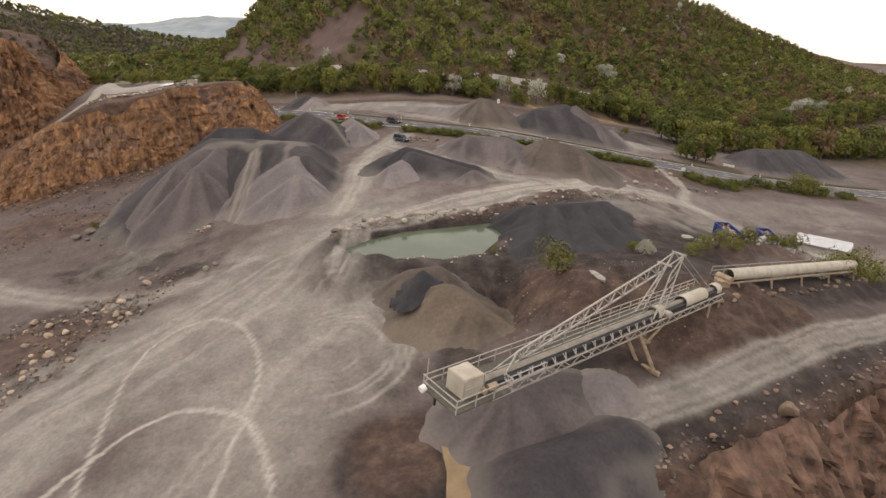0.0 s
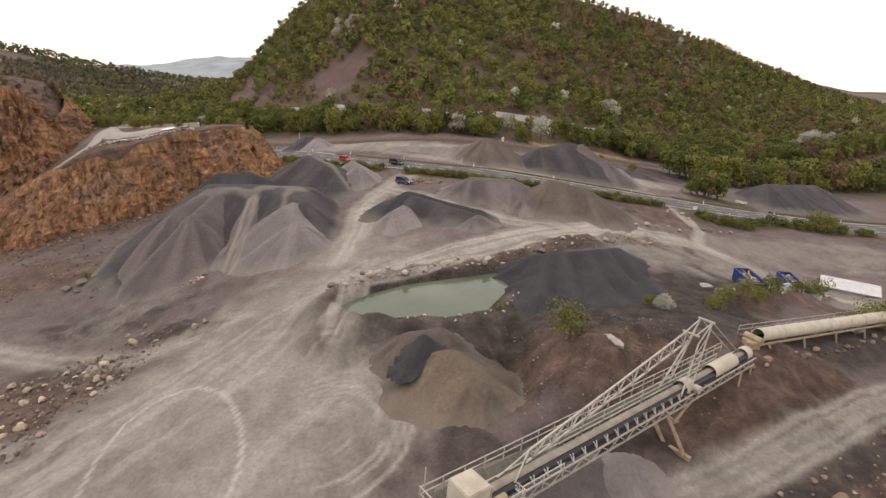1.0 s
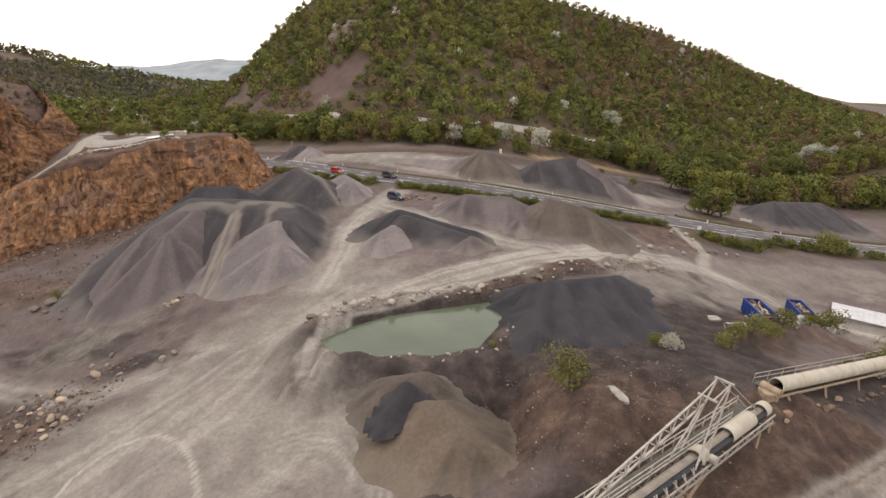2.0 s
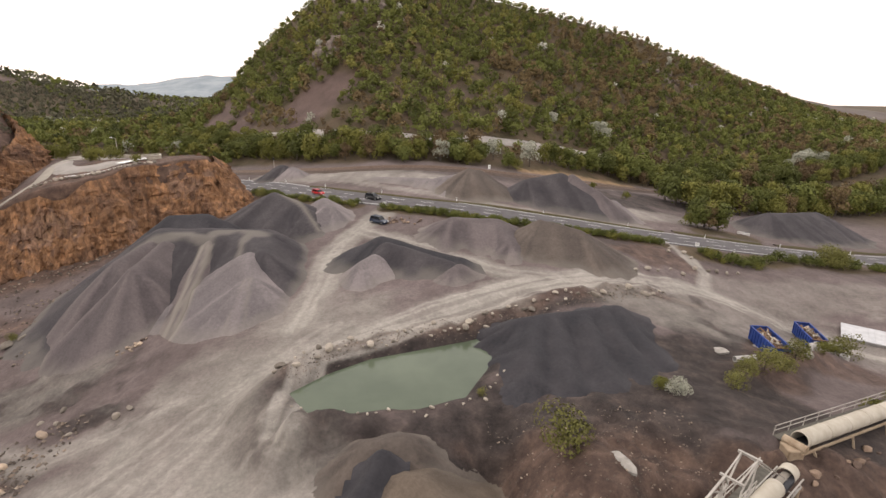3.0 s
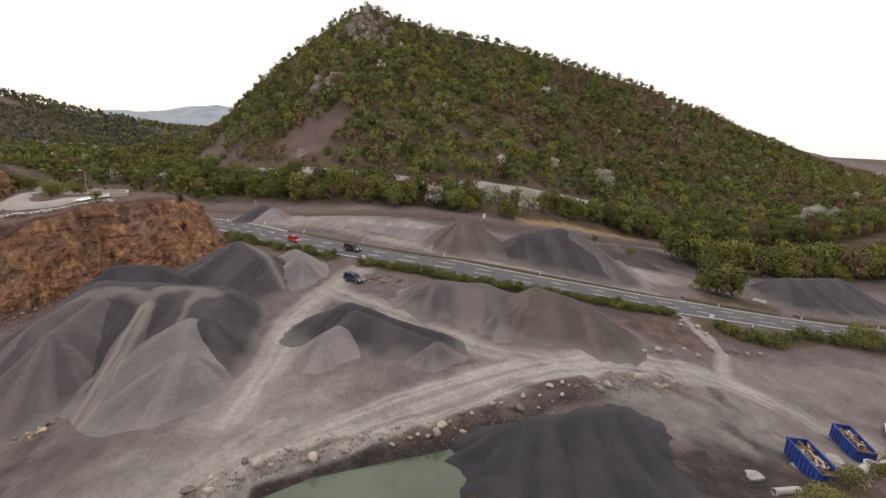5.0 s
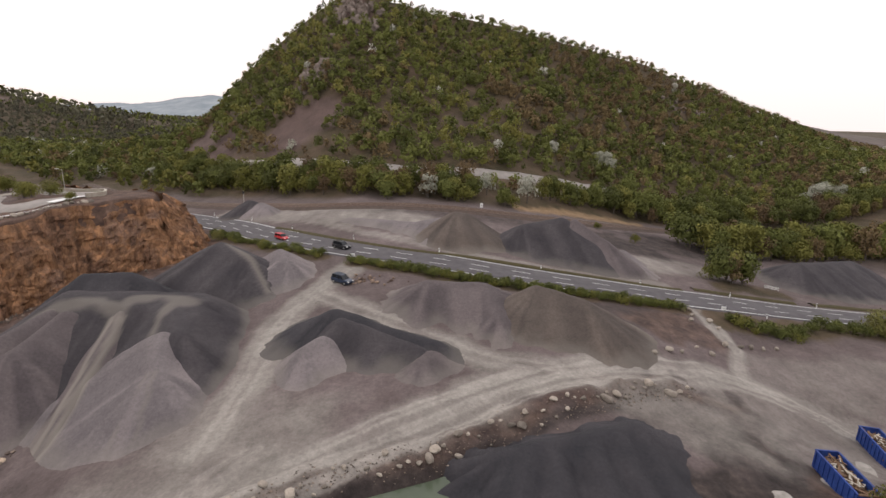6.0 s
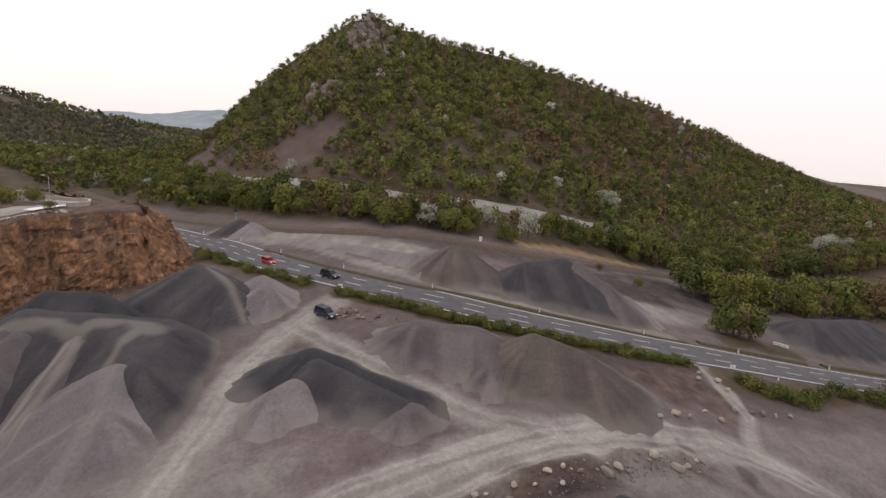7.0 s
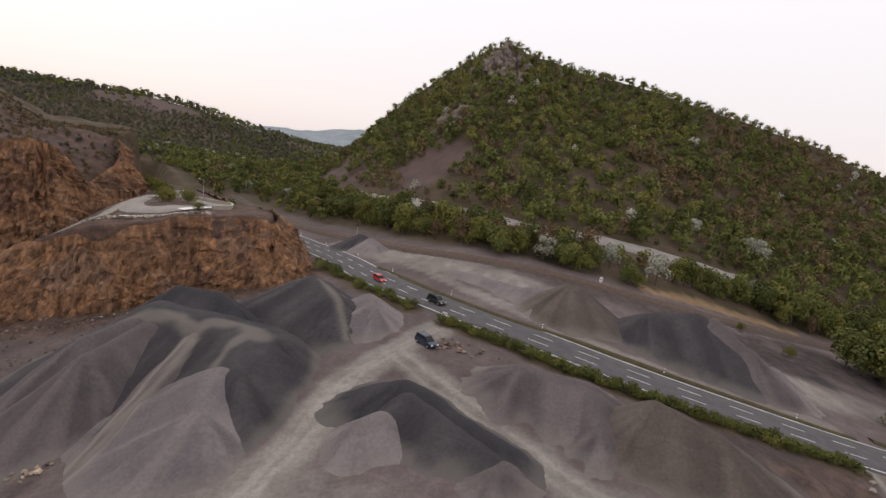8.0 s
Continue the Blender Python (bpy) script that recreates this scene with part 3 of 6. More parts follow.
def resample(pts, step):
    """Points every step metres along a line rounded at its corners."""
    p = np.array(pts, float)
    fine = []
    for i in range(len(p) - 1):
        a, b, c, d = p[max(i - 1, 0)], p[i], p[i + 1], p[min(i + 2, len(p) - 1)]
        for t in np.linspace(0, 1, 24, endpoint=False):
            fine.append(0.5 * (2 * b + (c - a) * t + (2 * a - 5 * b + 4 * c - d) * t * t + (3 * b - a - 3 * c + d) * t ** 3))
    fine = np.array([*fine, p[-1]])
    run = np.concatenate([[0], np.cumsum(np.linalg.norm(np.diff(fine, axis=0), axis=1))])
    s = np.arange(0, run[-1], step)
    out = np.stack([np.interp(s, run, fine[:, k]) for k in range(p.shape[1])], 1)
    side = np.gradient(out[:, :2], axis=0)
    side /= np.linalg.norm(side, axis=1)[:, None]
    return out, np.stack([-side[:, 1], side[:, 0]], 1), s


def rock_wall(name, line, depth, label, seed, step=0.45, rows=46, jut=1.0, left=True, mat=M_ROCK):
    """A blasted rock face along a line, its top leaning back over depth metres, with ledges, ribs and hollows."""
    p, n, s = resample(line, step)
    n = n if left else -n
    depth = np.broadcast_to(np.asarray(depth(p[:, 0]) if callable(depth) else depth, float), len(s))
    v = np.linspace(0, 1, rows)
    ss, vv = np.meshgrid(s, v)
    px, nx = np.meshgrid(p[:, 0], v)[0], np.meshgrid(n[:, 0], v)[0]
    py, ny = np.meshgrid(p[:, 1], v)[0], np.meshgrid(n[:, 1], v)[0]
    low = np.meshgrid(ground_height(p[:, 0], p[:, 1]), v)[0] - 1.0
    high = np.meshgrid(ground_height(p[:, 0] + n[:, 0] * (depth + 1.0), p[:, 1] + n[:, 1] * (depth + 1.0)), v)[0] + 0.15
    z = low + (high - low) * vv
    high = high + np.minimum(1, (high - low) / 8) * (0.9 * fbm(ss, ss * 0, 7, 4, seed + 2) - 0.3)
    z = low + (high - low) * vv
    ribs = 2.2 * fbm(ss, z * 0.25, 11, 4, seed) + 1.5 * np.abs(fbm(ss, z * 0.22, 4.0, 4, seed + 7)) + 0.6 * fbm(ss, z * 0.6, 1.5, 3, seed + 9)
    ledge = 0.9 * (np.floor(z / 3.1 + 1.5 * fbm(ss, z, 12, 3, seed + 3)) - z / 3.1 - fbm(ss, z, 12, 3, seed + 3) * 1.5)
    back = depth * (0.12 + 0.88 * vv ** 1.25) + (ribs * 0.9 + ledge * 0.6) * jut * np.minimum(1, 4 * (1 - vv) + 0.25) - 1.9
    # broken blocks and columns
    shift = 0.8 * fbm(ss, z, 5, 3, seed + 21)
    block = lattice(np.floor((ss + shift) / 1.7), np.floor((z + shift) / 2.6), seed) + 0.5 * lattice(np.floor((ss - shift) / 0.9), np.floor((z + 1.6 * shift) / 1.2), seed + 4)
    back = back + 1.1 * jut * (block - 0.75) * np.minimum(1, 5 * (1 - vv))
    back = np.maximum(back, -3.0)
    x, y = px + nx * back, py + ny * back
    ob = sheet(name, np.stack([x.ravel(), y.ravel(), z.ravel()], 1), grid_faces(len(s), rows), mat, smooth_shade=False)
    return tagged(ob, label, "rock face", kind="structure")


rock_wall("wall_quarry", CLIFF, cliff_lean, "blasted ochre and brown basalt quarry face", 70)
rock_wall("wall_crag", CRAG_FOOT, 9.6, "weathered orange-brown crag above the terrace track", 90, jut=1.5, left=False)
rock_wall("wall_rim", [(23.5, 27.5), (35, 33.5), (50, 40.5), (70, 51), (100, 64)], 8.0, "broken reddish rock slope below the haul road", 130, step=0.35, rows=40, jut=1.3, mat=M_ROCK_RED)


# ---- heaps of crushed stone ----
def heap(ridges, slope, mat, label, step=0.55, rough=0.08, gully=0.35, seed=1, sink=0.12, cap=None, wheels=(), toe=0.4):
    """A heap under ridge lines ((x, y, z), (x, y, z)) that falls off at that slope, with run-off gullies;
    cap: a levelled top; wheels: pale wheel tracks over it, as (line, half width)."""
    ends = np.array([p for r in ridges for p in r])
    low = min(ground_at(p[0], p[1]) for p in ends)
    reach = (ends[:, 2].max() - low + 3) / slope + 6
    xs = np.arange(ends[:, 0].min() - reach, ends[:, 0].max() + reach, step)
    ys = np.arange(ends[:, 1].min() - reach, ends[:, 1].max() + reach, step)
    gx, gy = np.meshgrid(xs, ys)
    x, y = gx.ravel(), gy.ravel()
    wx = x + 0.6 * fbm(x, y, 9, 3, seed + 40)
    wy = y + 0.6 * fbm(x, y, 9, 3, seed + 50)
    h, run = np.full(len(x), -1e9), np.zeros(len(x))
    for (x0, y0, z0), (x1, y1, z1) in ridges:
        length = max(math.hypot(x1 - x0, y1 - y0), 1e-6)
        s = np.clip(((wx - x0) * (x1 - x0) + (wy - y0) * (y1 - y0)) / length ** 2, 0, 1)
        d = np.hypot(wx - x0 - s * (x1 - x0), wy - y0 - s * (y1 - y0))
        ang = np.arctan2(wy - y0 - s * (y1 - y0), wx - x0 - s * (x1 - x0))
        key = ang * 3.5 + s * length / 4
        flow = 0.62 * value_noise(key, s * 0, seed) + 0.38 * value_noise(key * 2.7, s * 0, seed + 5)
        new_h = z0 + s * (z1 - z0) - slope * (np.sqrt(d * d + 0.5) - 0.7) + gully * 2.2 * (flow - 0.5) * smooth(0.5, 6, d)
        run = np.where(new_h > h, 0.5 + (flow - 0.5) * 1.3 * smooth(0.5, 3, d), run)
        h = np.maximum(h, new_h)
    if cap is not None:
        h = np.where(h > cap, cap + 0.25 * (h - cap), h)
    h = h + rough * fbm(x, y, 2.6, 3, seed + 60)
    g = ground_height(x, y) - sink
    lift = h - g
    h = np.where(lift < 0.5, g + np.where(lift > -0.7, (lift + 0.7) ** 2 / 2.88, lift + 0.0), h)
    over = h - g
    edge = np.minimum.reduce([x - xs[1], xs[-2] - x, y - ys[1], ys[-2] - y])
    over = np.where(edge < 1.0, -1.0, over)
    # one connected heap: grow outward from its ridges
    solid = (over > 0).reshape(len(ys), len(xs))
    grown = np.zeros_like(solid)
    for p in ends:
        grown[int(round((p[1] - ys[0]) / step)), int(round((p[0] - xs[0]) / step))] = True
    count = 0
    while grown.sum() != count:
        count = grown.sum()
        for _ in range(4):
            wide = grown.copy()
            wide[1:] |= grown[:-1]
            wide[:-1] |= grown[1:]
            wide[:, 1:] |= grown[:, :-1]
            wide[:, :-1] |= grown[:, 1:]
            grown = wide & solid
    over = np.where(grown.ravel(), over, -1.0)
    faces = grid_faces(len(xs), len(ys))
    faces = faces[(over[faces] > 0.0).any(1)]
    z = np.where(over > 0, h, g - 0.25)
    used, idx = np.unique(faces, return_inverse=True)
    ob = sheet("gravel_mound", np.stack([x, y, z], 1)[used], idx.reshape(-1, 4), mat)
    # dust of the yard drifts over the toe
    dust = toe * (1 - smooth(0.05, 1.5, over + 0.5 * fbm(x, y, 3, 3, seed + 71))) * (sink > 0)
    for pts, half, amount in wheels:
        d, _ = line_distance(x, y, pts)
        dust = np.maximum(dust, amount * (1 - smooth(half * 0.4, half * 1.5, d + 0.4 * half * fbm(x, y, 4, 3, seed + 70))))
    for name, v in (("run", run), ("dust", dust)):
        a = ob.data.attributes.new(name, "FLOAT", "POINT")
        a.data.foreach_set("value", np.clip(v[used], 0, 1).astype(np.float32))
    return tagged(ob, label, "gravel heap", "heaps of crushed stone")


BLACK, DARK, MID, LIGHT, BROWN, SANDY = M_GRAVEL_BLACK, M_GRAVEL_DARK, M_GRAVEL_MID, M_GRAVEL_LIGHT, M_GRAVEL_BROWN, M_SAND
WHEELS = [([(-42.1, 95), (-43.2, 110), (-44.2, 119)], 0.5, 0.9), ([(-43.9, 95), (-45.0, 110), (-46.0, 119)], 0.5, 0.9), ([(-45, 119), (-45, 123), (-40, 124.5), (-35, 122.5)], 1.5, 0.5),
          ([(-45, 120), (-50, 122.5), (-57, 122.5), (-64, 120)], 1.3, 0.5), ([(-37.5, 122), (-37, 117), (-36.5, 113)], 0.9, 0.5), ([(-30.8, 104), (-29.0, 94)], 0.3, 0.4), ([(-31.8, 104), (-32.2, 94)], 0.25, 0.4)]
heap([((-57, 126, 13), (-48, 125, 14.6)), ((-48, 125, 14.6), (-37, 123.5, 15)), ((-37, 123.5, 15), (-31.5, 112, 12.4))], 0.68, DARK, "broad dark gravel heap with a levelled top and vehicle tracks", seed=2, cap=12.2, gully=0.2, wheels=WHEELS)
heap([((-54.5, 110.5, 9.4), (-53.5, 119, 11.8))], 0.92, MID, "grey gravel tipped over the flank of a broad heap", seed=3, gully=0.45, wheels=WHEELS)
heap([((-61, 115.0, 9.0), (-57.5, 121, 11.2))], 1.02, MID, "grey gravel tipped over the flank of a broad heap", seed=33, gully=0.45, wheels=WHEELS)
heap([((-30.8, 104.0, 10.0), (-33.8, 111.5, 12.3))], 0.66, LIGHT, "pale grey grit tipped in a fan over a dark heap", seed=4, gully=0.25, wheels=WHEELS)
heap([((-45.2, 119.5, 11.9), (-43.0, 97, 1.0))], 1.0, MID, "dusty vehicle ramp up the broad gravel heap", seed=34, gully=0.05, rough=0.05, wheels=WHEELS)
heap([((-40, 146, 17), (-33, 142, 15.6)), ((-33, 142, 15.6), (-30, 138, 13))], 0.6, DARK, "dark gravel heap with pale runs beside the site entrance", seed=5, gully=0.6, wheels=[([(-38, 146), (-31, 141), (-26, 135)], 0.7, 0.6), ([(-36, 146), (-28, 146)], 0.6, 0.5)])
heap([((-28, 147, 15.6), (-26, 143.5, 14.8))], 0.62, LIGHT, "pale grey grit heap beside the site entrance", seed=35)
heap([((-58.5, 131.5, 14.3), (-50, 131.5, 14.8)), ((-50, 131.5, 14.8), (-46, 130.5, 13.6))], 0.8, BLACK, "dark gravel bank behind the levelled heap top", seed=52, gully=0.2)
heap([((-9.5, 118.0, 14), (6, 112.6, 11.6))], 0.6, BLACK, "dark gravel heap between two haul tracks", seed=6)
heap([((-7.5, 115.5, 13.5), (4, 111.2, 11.4))], 0.6, DARK, "brown-grey gravel tipped against a dark heap", seed=36, gully=0.25)
heap([((-11.6, 109.6, 11.5), (-9.8, 111.6, 12.3))], 0.74, LIGHT, "pale grit cone tipped against a dark heap", seed=7, gully=0.25)
heap([((5, 108.6, 10.9), (6, 110, 11.2))], 0.55, MID, "grey gravel tipped against a dark heap", seed=37)
heap([((5, 130, 15.5), (15, 130, 15)), ((15, 130, 15), (17, 122, 12.4))], 0.58, MID, "grey gravel heap below the roadside hedge", seed=8, gully=0.8)
heap([((24, 127.5, 15.6), (32, 125.5, 14.2))], 0.6, BROWN, "brown-grey gravel heap below the roadside hedge", seed=9)
heap([((10.5, 170, 20.6), (13.5, 171, 20))], 0.62, BROWN, "brown-grey gravel heap beyond the highway", seed=10, gully=0.3)
heap([((6.5, 171.5, 18.6), (-2, 175, 16.4)), ((-2, 175, 16.6), (-20, 186, 15))], 0.5, LIGHT, "pale grit bank beyond the highway", seed=38, gully=0.3)
heap([((27, 169, 17.8), (38, 172, 19.4))], 0.64, DARK, "dark gravel heap beyond the highway", seed=11)
heap([((29.0, 164.2, 14.6), (30.5, 165.5, 15.0))], 0.85, MID, "grey gravel tipped against a dark heap", seed=39)
heap([((41.5, 171.5, 19.3), (47.5, 168.0, 15.3))], 0.74, MID, "grey gravel heap beyond the highway", seed=40)
heap([((52.5, 168.5, 12.4), (54, 166, 10.5))], 0.6, LIGHT, "pale grit heap beyond the highway", seed=41)
heap([((112, 187, 5.2), (136, 197, 3.4))], 0.5, DARK, "long brown-grey gravel heap beside the railway", seed=42)
heap([((-58, 210, 15), (-57, 209, 15))], 0.64, DARK, "small dark gravel heap beside the railway", seed=43)
heap([((-53, 208, 14.6), (-50, 206, 14))], 0.58, LIGHT, "small pale grit heap beside the railway", seed=44)
heap([((15, 90, 9.6), (31, 95.5, 9.4)), ((31, 95.5, 9.4), (32.5, 82, 7.4)), ((17, 90, 9.6), (14, 76, 8.2)), ((25, 92, 9.4), (24, 75, 7.8)), ((20, 90, 9.4), (19, 75, 7.8)), ((28.5, 94, 9.4), (28.8, 77, 7.4))], 0.66, BLACK, "dark damp basalt grit heap beside the pond", seed=12, gully=0.8, toe=0.0)
heap([((0.3, 57.5, 8.8), (3.5, 55, 8.0))], 0.66, SANDY, "buff sand heap near the pond", seed=13, toe=0.25, gully=0.35, rough=0.14)
heap([((-4.2, 62.8, 8.4), (-1, 63.5, 8.8))], 0.8, BROWN, "brown-grey spoil heap near the pond", seed=45, toe=0.25, gully=0.35, rough=0.14)
heap([((-3.5, 57.3, 8.2), (-2.6, 60.6, 9.3))], 1.3, BLACK, "dark gravel tipped over a sand heap", seed=46, sink=-2.2, gully=0.1)
heap([((6.5, 38.5, 8.0), (10, 40.8, 7.8)), ((10, 40.8, 7.8), (14, 43.5, 6))], 0.66, MID, "blue-grey gravel heap below the stacker head", seed=14, gully=0.25)
heap([((16.5, 42.5, 6.6), (17, 43, 6.6))], 0.66, LIGHT, "pale grit spill beside the haul road", seed=47)
heap([((8, 31, 6.6), (16, 36, 6.2)), ((8, 31, 6.6), (8, 26, 6.0))], 0.62, DARK, "coarse dark gravel heap below the stacker head", seed=48, gully=0.2, rough=0.16)

# ---- small builders ----
def beam(bm, p, q, w, h=None):
    """A square bar from p to q."""
    p, q = Vector(p), Vector(q)
    d = q - p
    m = Matrix.Translation((p + q) / 2) @ d.to_track_quat("Z", "Y").to_matrix().to_4x4() @ Matrix.Diagonal((w, h or w, d.length, 1))
    bmesh.ops.create_cube(bm, size=1, matrix=m)


def bar(name, p, q, w, mat, parent, h=None):
    bm = bmesh.new()
    beam(bm, p, q, w, h)
    return part(name, bm, mat, parent)


def slab(bm, cx, cy, cz, sx, sy, sz, m=None):
    t = Matrix.Translation((cx, cy, cz)) @ Matrix.Diagonal((sx, sy, sz, 1))
    return bmesh.ops.create_cube(bm, size=1, matrix=(m @ t) if m else t)["verts"]


def pipe(bm, p, q, r, segments=14, r2=None, caps=True):
    p, q = Vector(p), Vector(q)
    d = q - p
    m = Matrix.Translation((p + q) / 2) @ d.to_track_quat("Z", "Y").to_matrix().to_4x4()
    bmesh.ops.create_cone(bm, cap_ends=caps, segments=segments, radius1=r, radius2=r if r2 is None else r2, depth=d.length, matrix=m)


def root(name, m, label, category, group=""):
    ob = new(name)
    ob.empty_display_size = 0.3
    ob.matrix_world = m
    return tagged(ob, label, category, group)


def on_ground(x, y, turn=0.0, sink=0.05, scale=1.0):
    return Matrix.Translation((x, y, ground_at(x, y) - sink)) @ Matrix.Rotation(turn, 4, "Z") @ Matrix.Diagonal((scale, scale, scale, 1))


# ---- highway, railway, hill road ----
def ribbon(name, line, offsets, lift, mat, step=2.0, crown=0.0, span=None):
    p, n, s = resample(line, step)
    if span:
        keep = (s >= span[0]) & (s <= span[1])
        p, n = p[keep], n[keep]
    cols = []
    for k, o in enumerate(offsets):
        x, y = p[:, 0] + n[:, 0] * o, p[:, 1] + n[:, 1] * o
        up = lift if not isinstance(lift, (list, tuple)) else lift[k]
        cols.append(np.stack([x, y, ground_height(x, y) + up], 1))
    return sheet(name, np.stack(cols, 1).reshape(-1, 3), grid_faces(len(offsets), len(p)), mat)


highway = tagged(ribbon("road_highway", HIGHWAY, [-5.2, -5.0, -2.5, 0, 2.5, 5.0, 5.2], [-0.3, 0.16, 0.2, 0.22, 0.2, 0.16, -0.3], M_ASPHALT), "worn grey asphalt highway with white lane lines", "road", kind="structure")
length_all = resample(HIGHWAY, 2.0)[2][-1]
for off in (-4.4, 4.4):
    ob = ribbon("edge_line", HIGHWAY, [off - 0.14, off + 0.14], 0.21, M_PAINT)
    ob.parent = highway
for off in (-1.5, 1.4):
    at = 20.0
    while at < length_all - 60:
        ob = ribbon("lane_dash", HIGHWAY, [off - 0.09, off + 0.09], 0.24, M_PAINT, step=1.0, span=(at, at + 4.2))
        ob.parent = highway
        at += 9.0
railway = tagged(ribbon("railway_ballast", RAILWAY, [-4.5, -2.6, 0, 2.6, 4.5], [-0.4, 0.55, 0.6, 0.55, -0.4], M_BALLAST), "rust-brown railway ballast along the valley", "railway", kind="structure")
M_RAIL = plain("rusty_rail", (0.12, 0.08, 0.06), (0.2, 0.15, 0.12), 2.0, 0.5, 0.7)
for off in (-1.9, -0.5, 0.7, 2.1):
    ob = ribbon("rail", RAILWAY, [off - 0.06, off - 0.04, off + 0.04, off + 0.06], [0.55, 0.78, 0.78, 0.55], M_RAIL)
    ob.parent = railway
HILL_ROAD = [(-150, 335), (-109, 303), (-60, 268), (-17, 247), (14, 247), (46, 262), (88, 287), (124, 301), (170, 322), (240, 352)]
M_PALE_ROAD = plain("pale_road", (0.24, 0.22, 0.20), (0.33, 0.30, 0.275), 0.4, 0.9)
tagged(ribbon("road_hillside", HILL_ROAD, [-3.5, -2.9, 0, 2.9, 3.5], [-0.9, 0.4, 0.45, 0.4, -0.9], M_PALE_ROAD), "pale narrow road along the foot of the wooded hill", "road", kind="structure")
M_DUSTY = plain("dusty_track", (0.25, 0.225, 0.19), (0.34, 0.31, 0.265), 0.25, 0.95)
TERRACE = [(-172, 121), (-152, 129), (-136, 137), (-123, 144.5), (-115, 150), (-110.5, 157), (-112, 166), (-116, 175), (-119, 184), (-122, 193), (-129, 204), (-142, 219), (-158, 246)]
tagged(ribbon("road_terrace", TERRACE, [-2.3, -1.9, 0, 1.9, 2.3], [-0.5, 0.18, 0.25, 0.18, -0.5], M_DUSTY), "pale dusty track on the terrace over the quarry wall", "road", kind="structure")

HAIRPIN = [(-117, 180), (-110, 170), (-102, 165), (-94, 166.5), (-90, 173), (-91, 182), (-98.5, 188), (-110, 193.5), (-122, 201.5), (-142, 222)]
tagged(ribbon("road_hairpin", HAIRPIN, [-3.4, -2.9, 0, 2.9, 3.4], [-0.5, 0.2, 0.27, 0.2, -0.5], M_PALE_ROAD), "grey hairpin road round the shrubs on the terrace", "road", kind="structure")


M_VERGE = plain("dry_olive_grass", (0.045, 0.040, 0.018), (0.085, 0.070, 0.032), 0.9, 0.95, 0.0, 0.6)
for line, half in (([(-40, 183), (-20, 167), (-2, 157.3), (14, 154.2), (34, 152.8), (56, 155.2), (64, 157)], 0.75), ([(68, 160), (82, 162), (97, 164.5)], 0.8), ([(102, 166), (118, 168.5), (150, 174.5)], 0.9)):
    verge = ribbon("grass_verge", line, [-half - 0.3, -half, -half * 0.5, 0, half * 0.5, half, half + 0.3], [-0.2, 0.22, 0.34, 0.4, 0.34, 0.22, -0.2], M_VERGE, step=0.6)
    tagged(verge, "dry olive grass verge along the highway", "verge", kind="structure")

# ---- stones ----
def stone_mesh(seed, mat, subdiv=2):
    rnd = random.Random(seed)
    bm = bmesh.new()
    bmesh.ops.create_icosphere(bm, subdivisions=subdiv, radius=0.5)
    planes = [(Vector((rnd.gauss(0, 1), rnd.gauss(0, 1), rnd.gauss(0, 1))).normalized(), rnd.uniform(0.28, 0.42)) for _ in range(9)]
    for v in bm.verts:
        for n, d in planes:
            over = v.co.dot(n) - d
            if over > 0:
                v.co -= n * over
        v.co.z *= 0.8
    me = bpy.data.meshes.new("boulder")
    bm.to_mesh(me)
    bm.free()
    me.materials.append(mat)
    return me


def build_stone_tint(dark, light):
    def build(nt, bsdf):
        info = nt.nodes.new("ShaderNodeObjectInfo")
        c = mix(nt, info.outputs["Random"], dark, light)
        fine = noise_node(nt, 3.0, 6, 0.7)
        c = mix(nt, 0.6, c, ramp(nt, fine, [(0.3, (0.3, 0.3, 0.3)), (0.7, (0.7, 0.7, 0.7))]), "OVERLAY")
        nt.links.new(c, bsdf.inputs["Base Color"])
        bump(nt, bsdf, fine, 0.5, 0.1)
    return build


M_BOULDER = material("boulder_rock", build_stone_tint((0.14, 0.12, 0.10), (0.40, 0.35, 0.29)), 0.9)
M_BOULDER_RED = material("reddish_boulder_rock", build_stone_tint((0.10, 0.07, 0.058), (0.30, 0.215, 0.155)), 0.9)
STONES = [stone_mesh(k, M_BOULDER) for k in range(5)]
M_BOULDER_PALE = material("pale_ochre_rock", build_stone_tint((0.13, 0.10, 0.085), (0.50, 0.39, 0.29)), 0.9)
STONES_PALE = [stone_mesh(20 + k, M_BOULDER_PALE) for k in range(4)]
STONES_RED = [stone_mesh(10 + k, M_BOULDER_RED) for k in range(4)]


def boulder(x, y, size, seed, meshes=STONES, label="grey-brown angular boulder on the bank", group="boulders on the bank", flat=1.0, z=None):
    rnd = random.Random(seed)
    ob = new("boulder", meshes[rnd.randrange(len(meshes))])
    zz = ground_at(x, y) if z is None else z
    ob.matrix_world = Matrix.Translation((x, y, zz + 0.22 * size)) @ Euler((rnd.uniform(-0.3, 0.3), rnd.uniform(-0.3, 0.3), rnd.uniform(0, 6.28))).to_matrix().to_4x4() @ Matrix.Diagonal((size * rnd.uniform(0.8, 1.4), size * rnd.uniform(0.8, 1.1), size * rnd.uniform(0.7, 1.0) * flat, 1))
    return tagged(ob, label, "boulder", group)


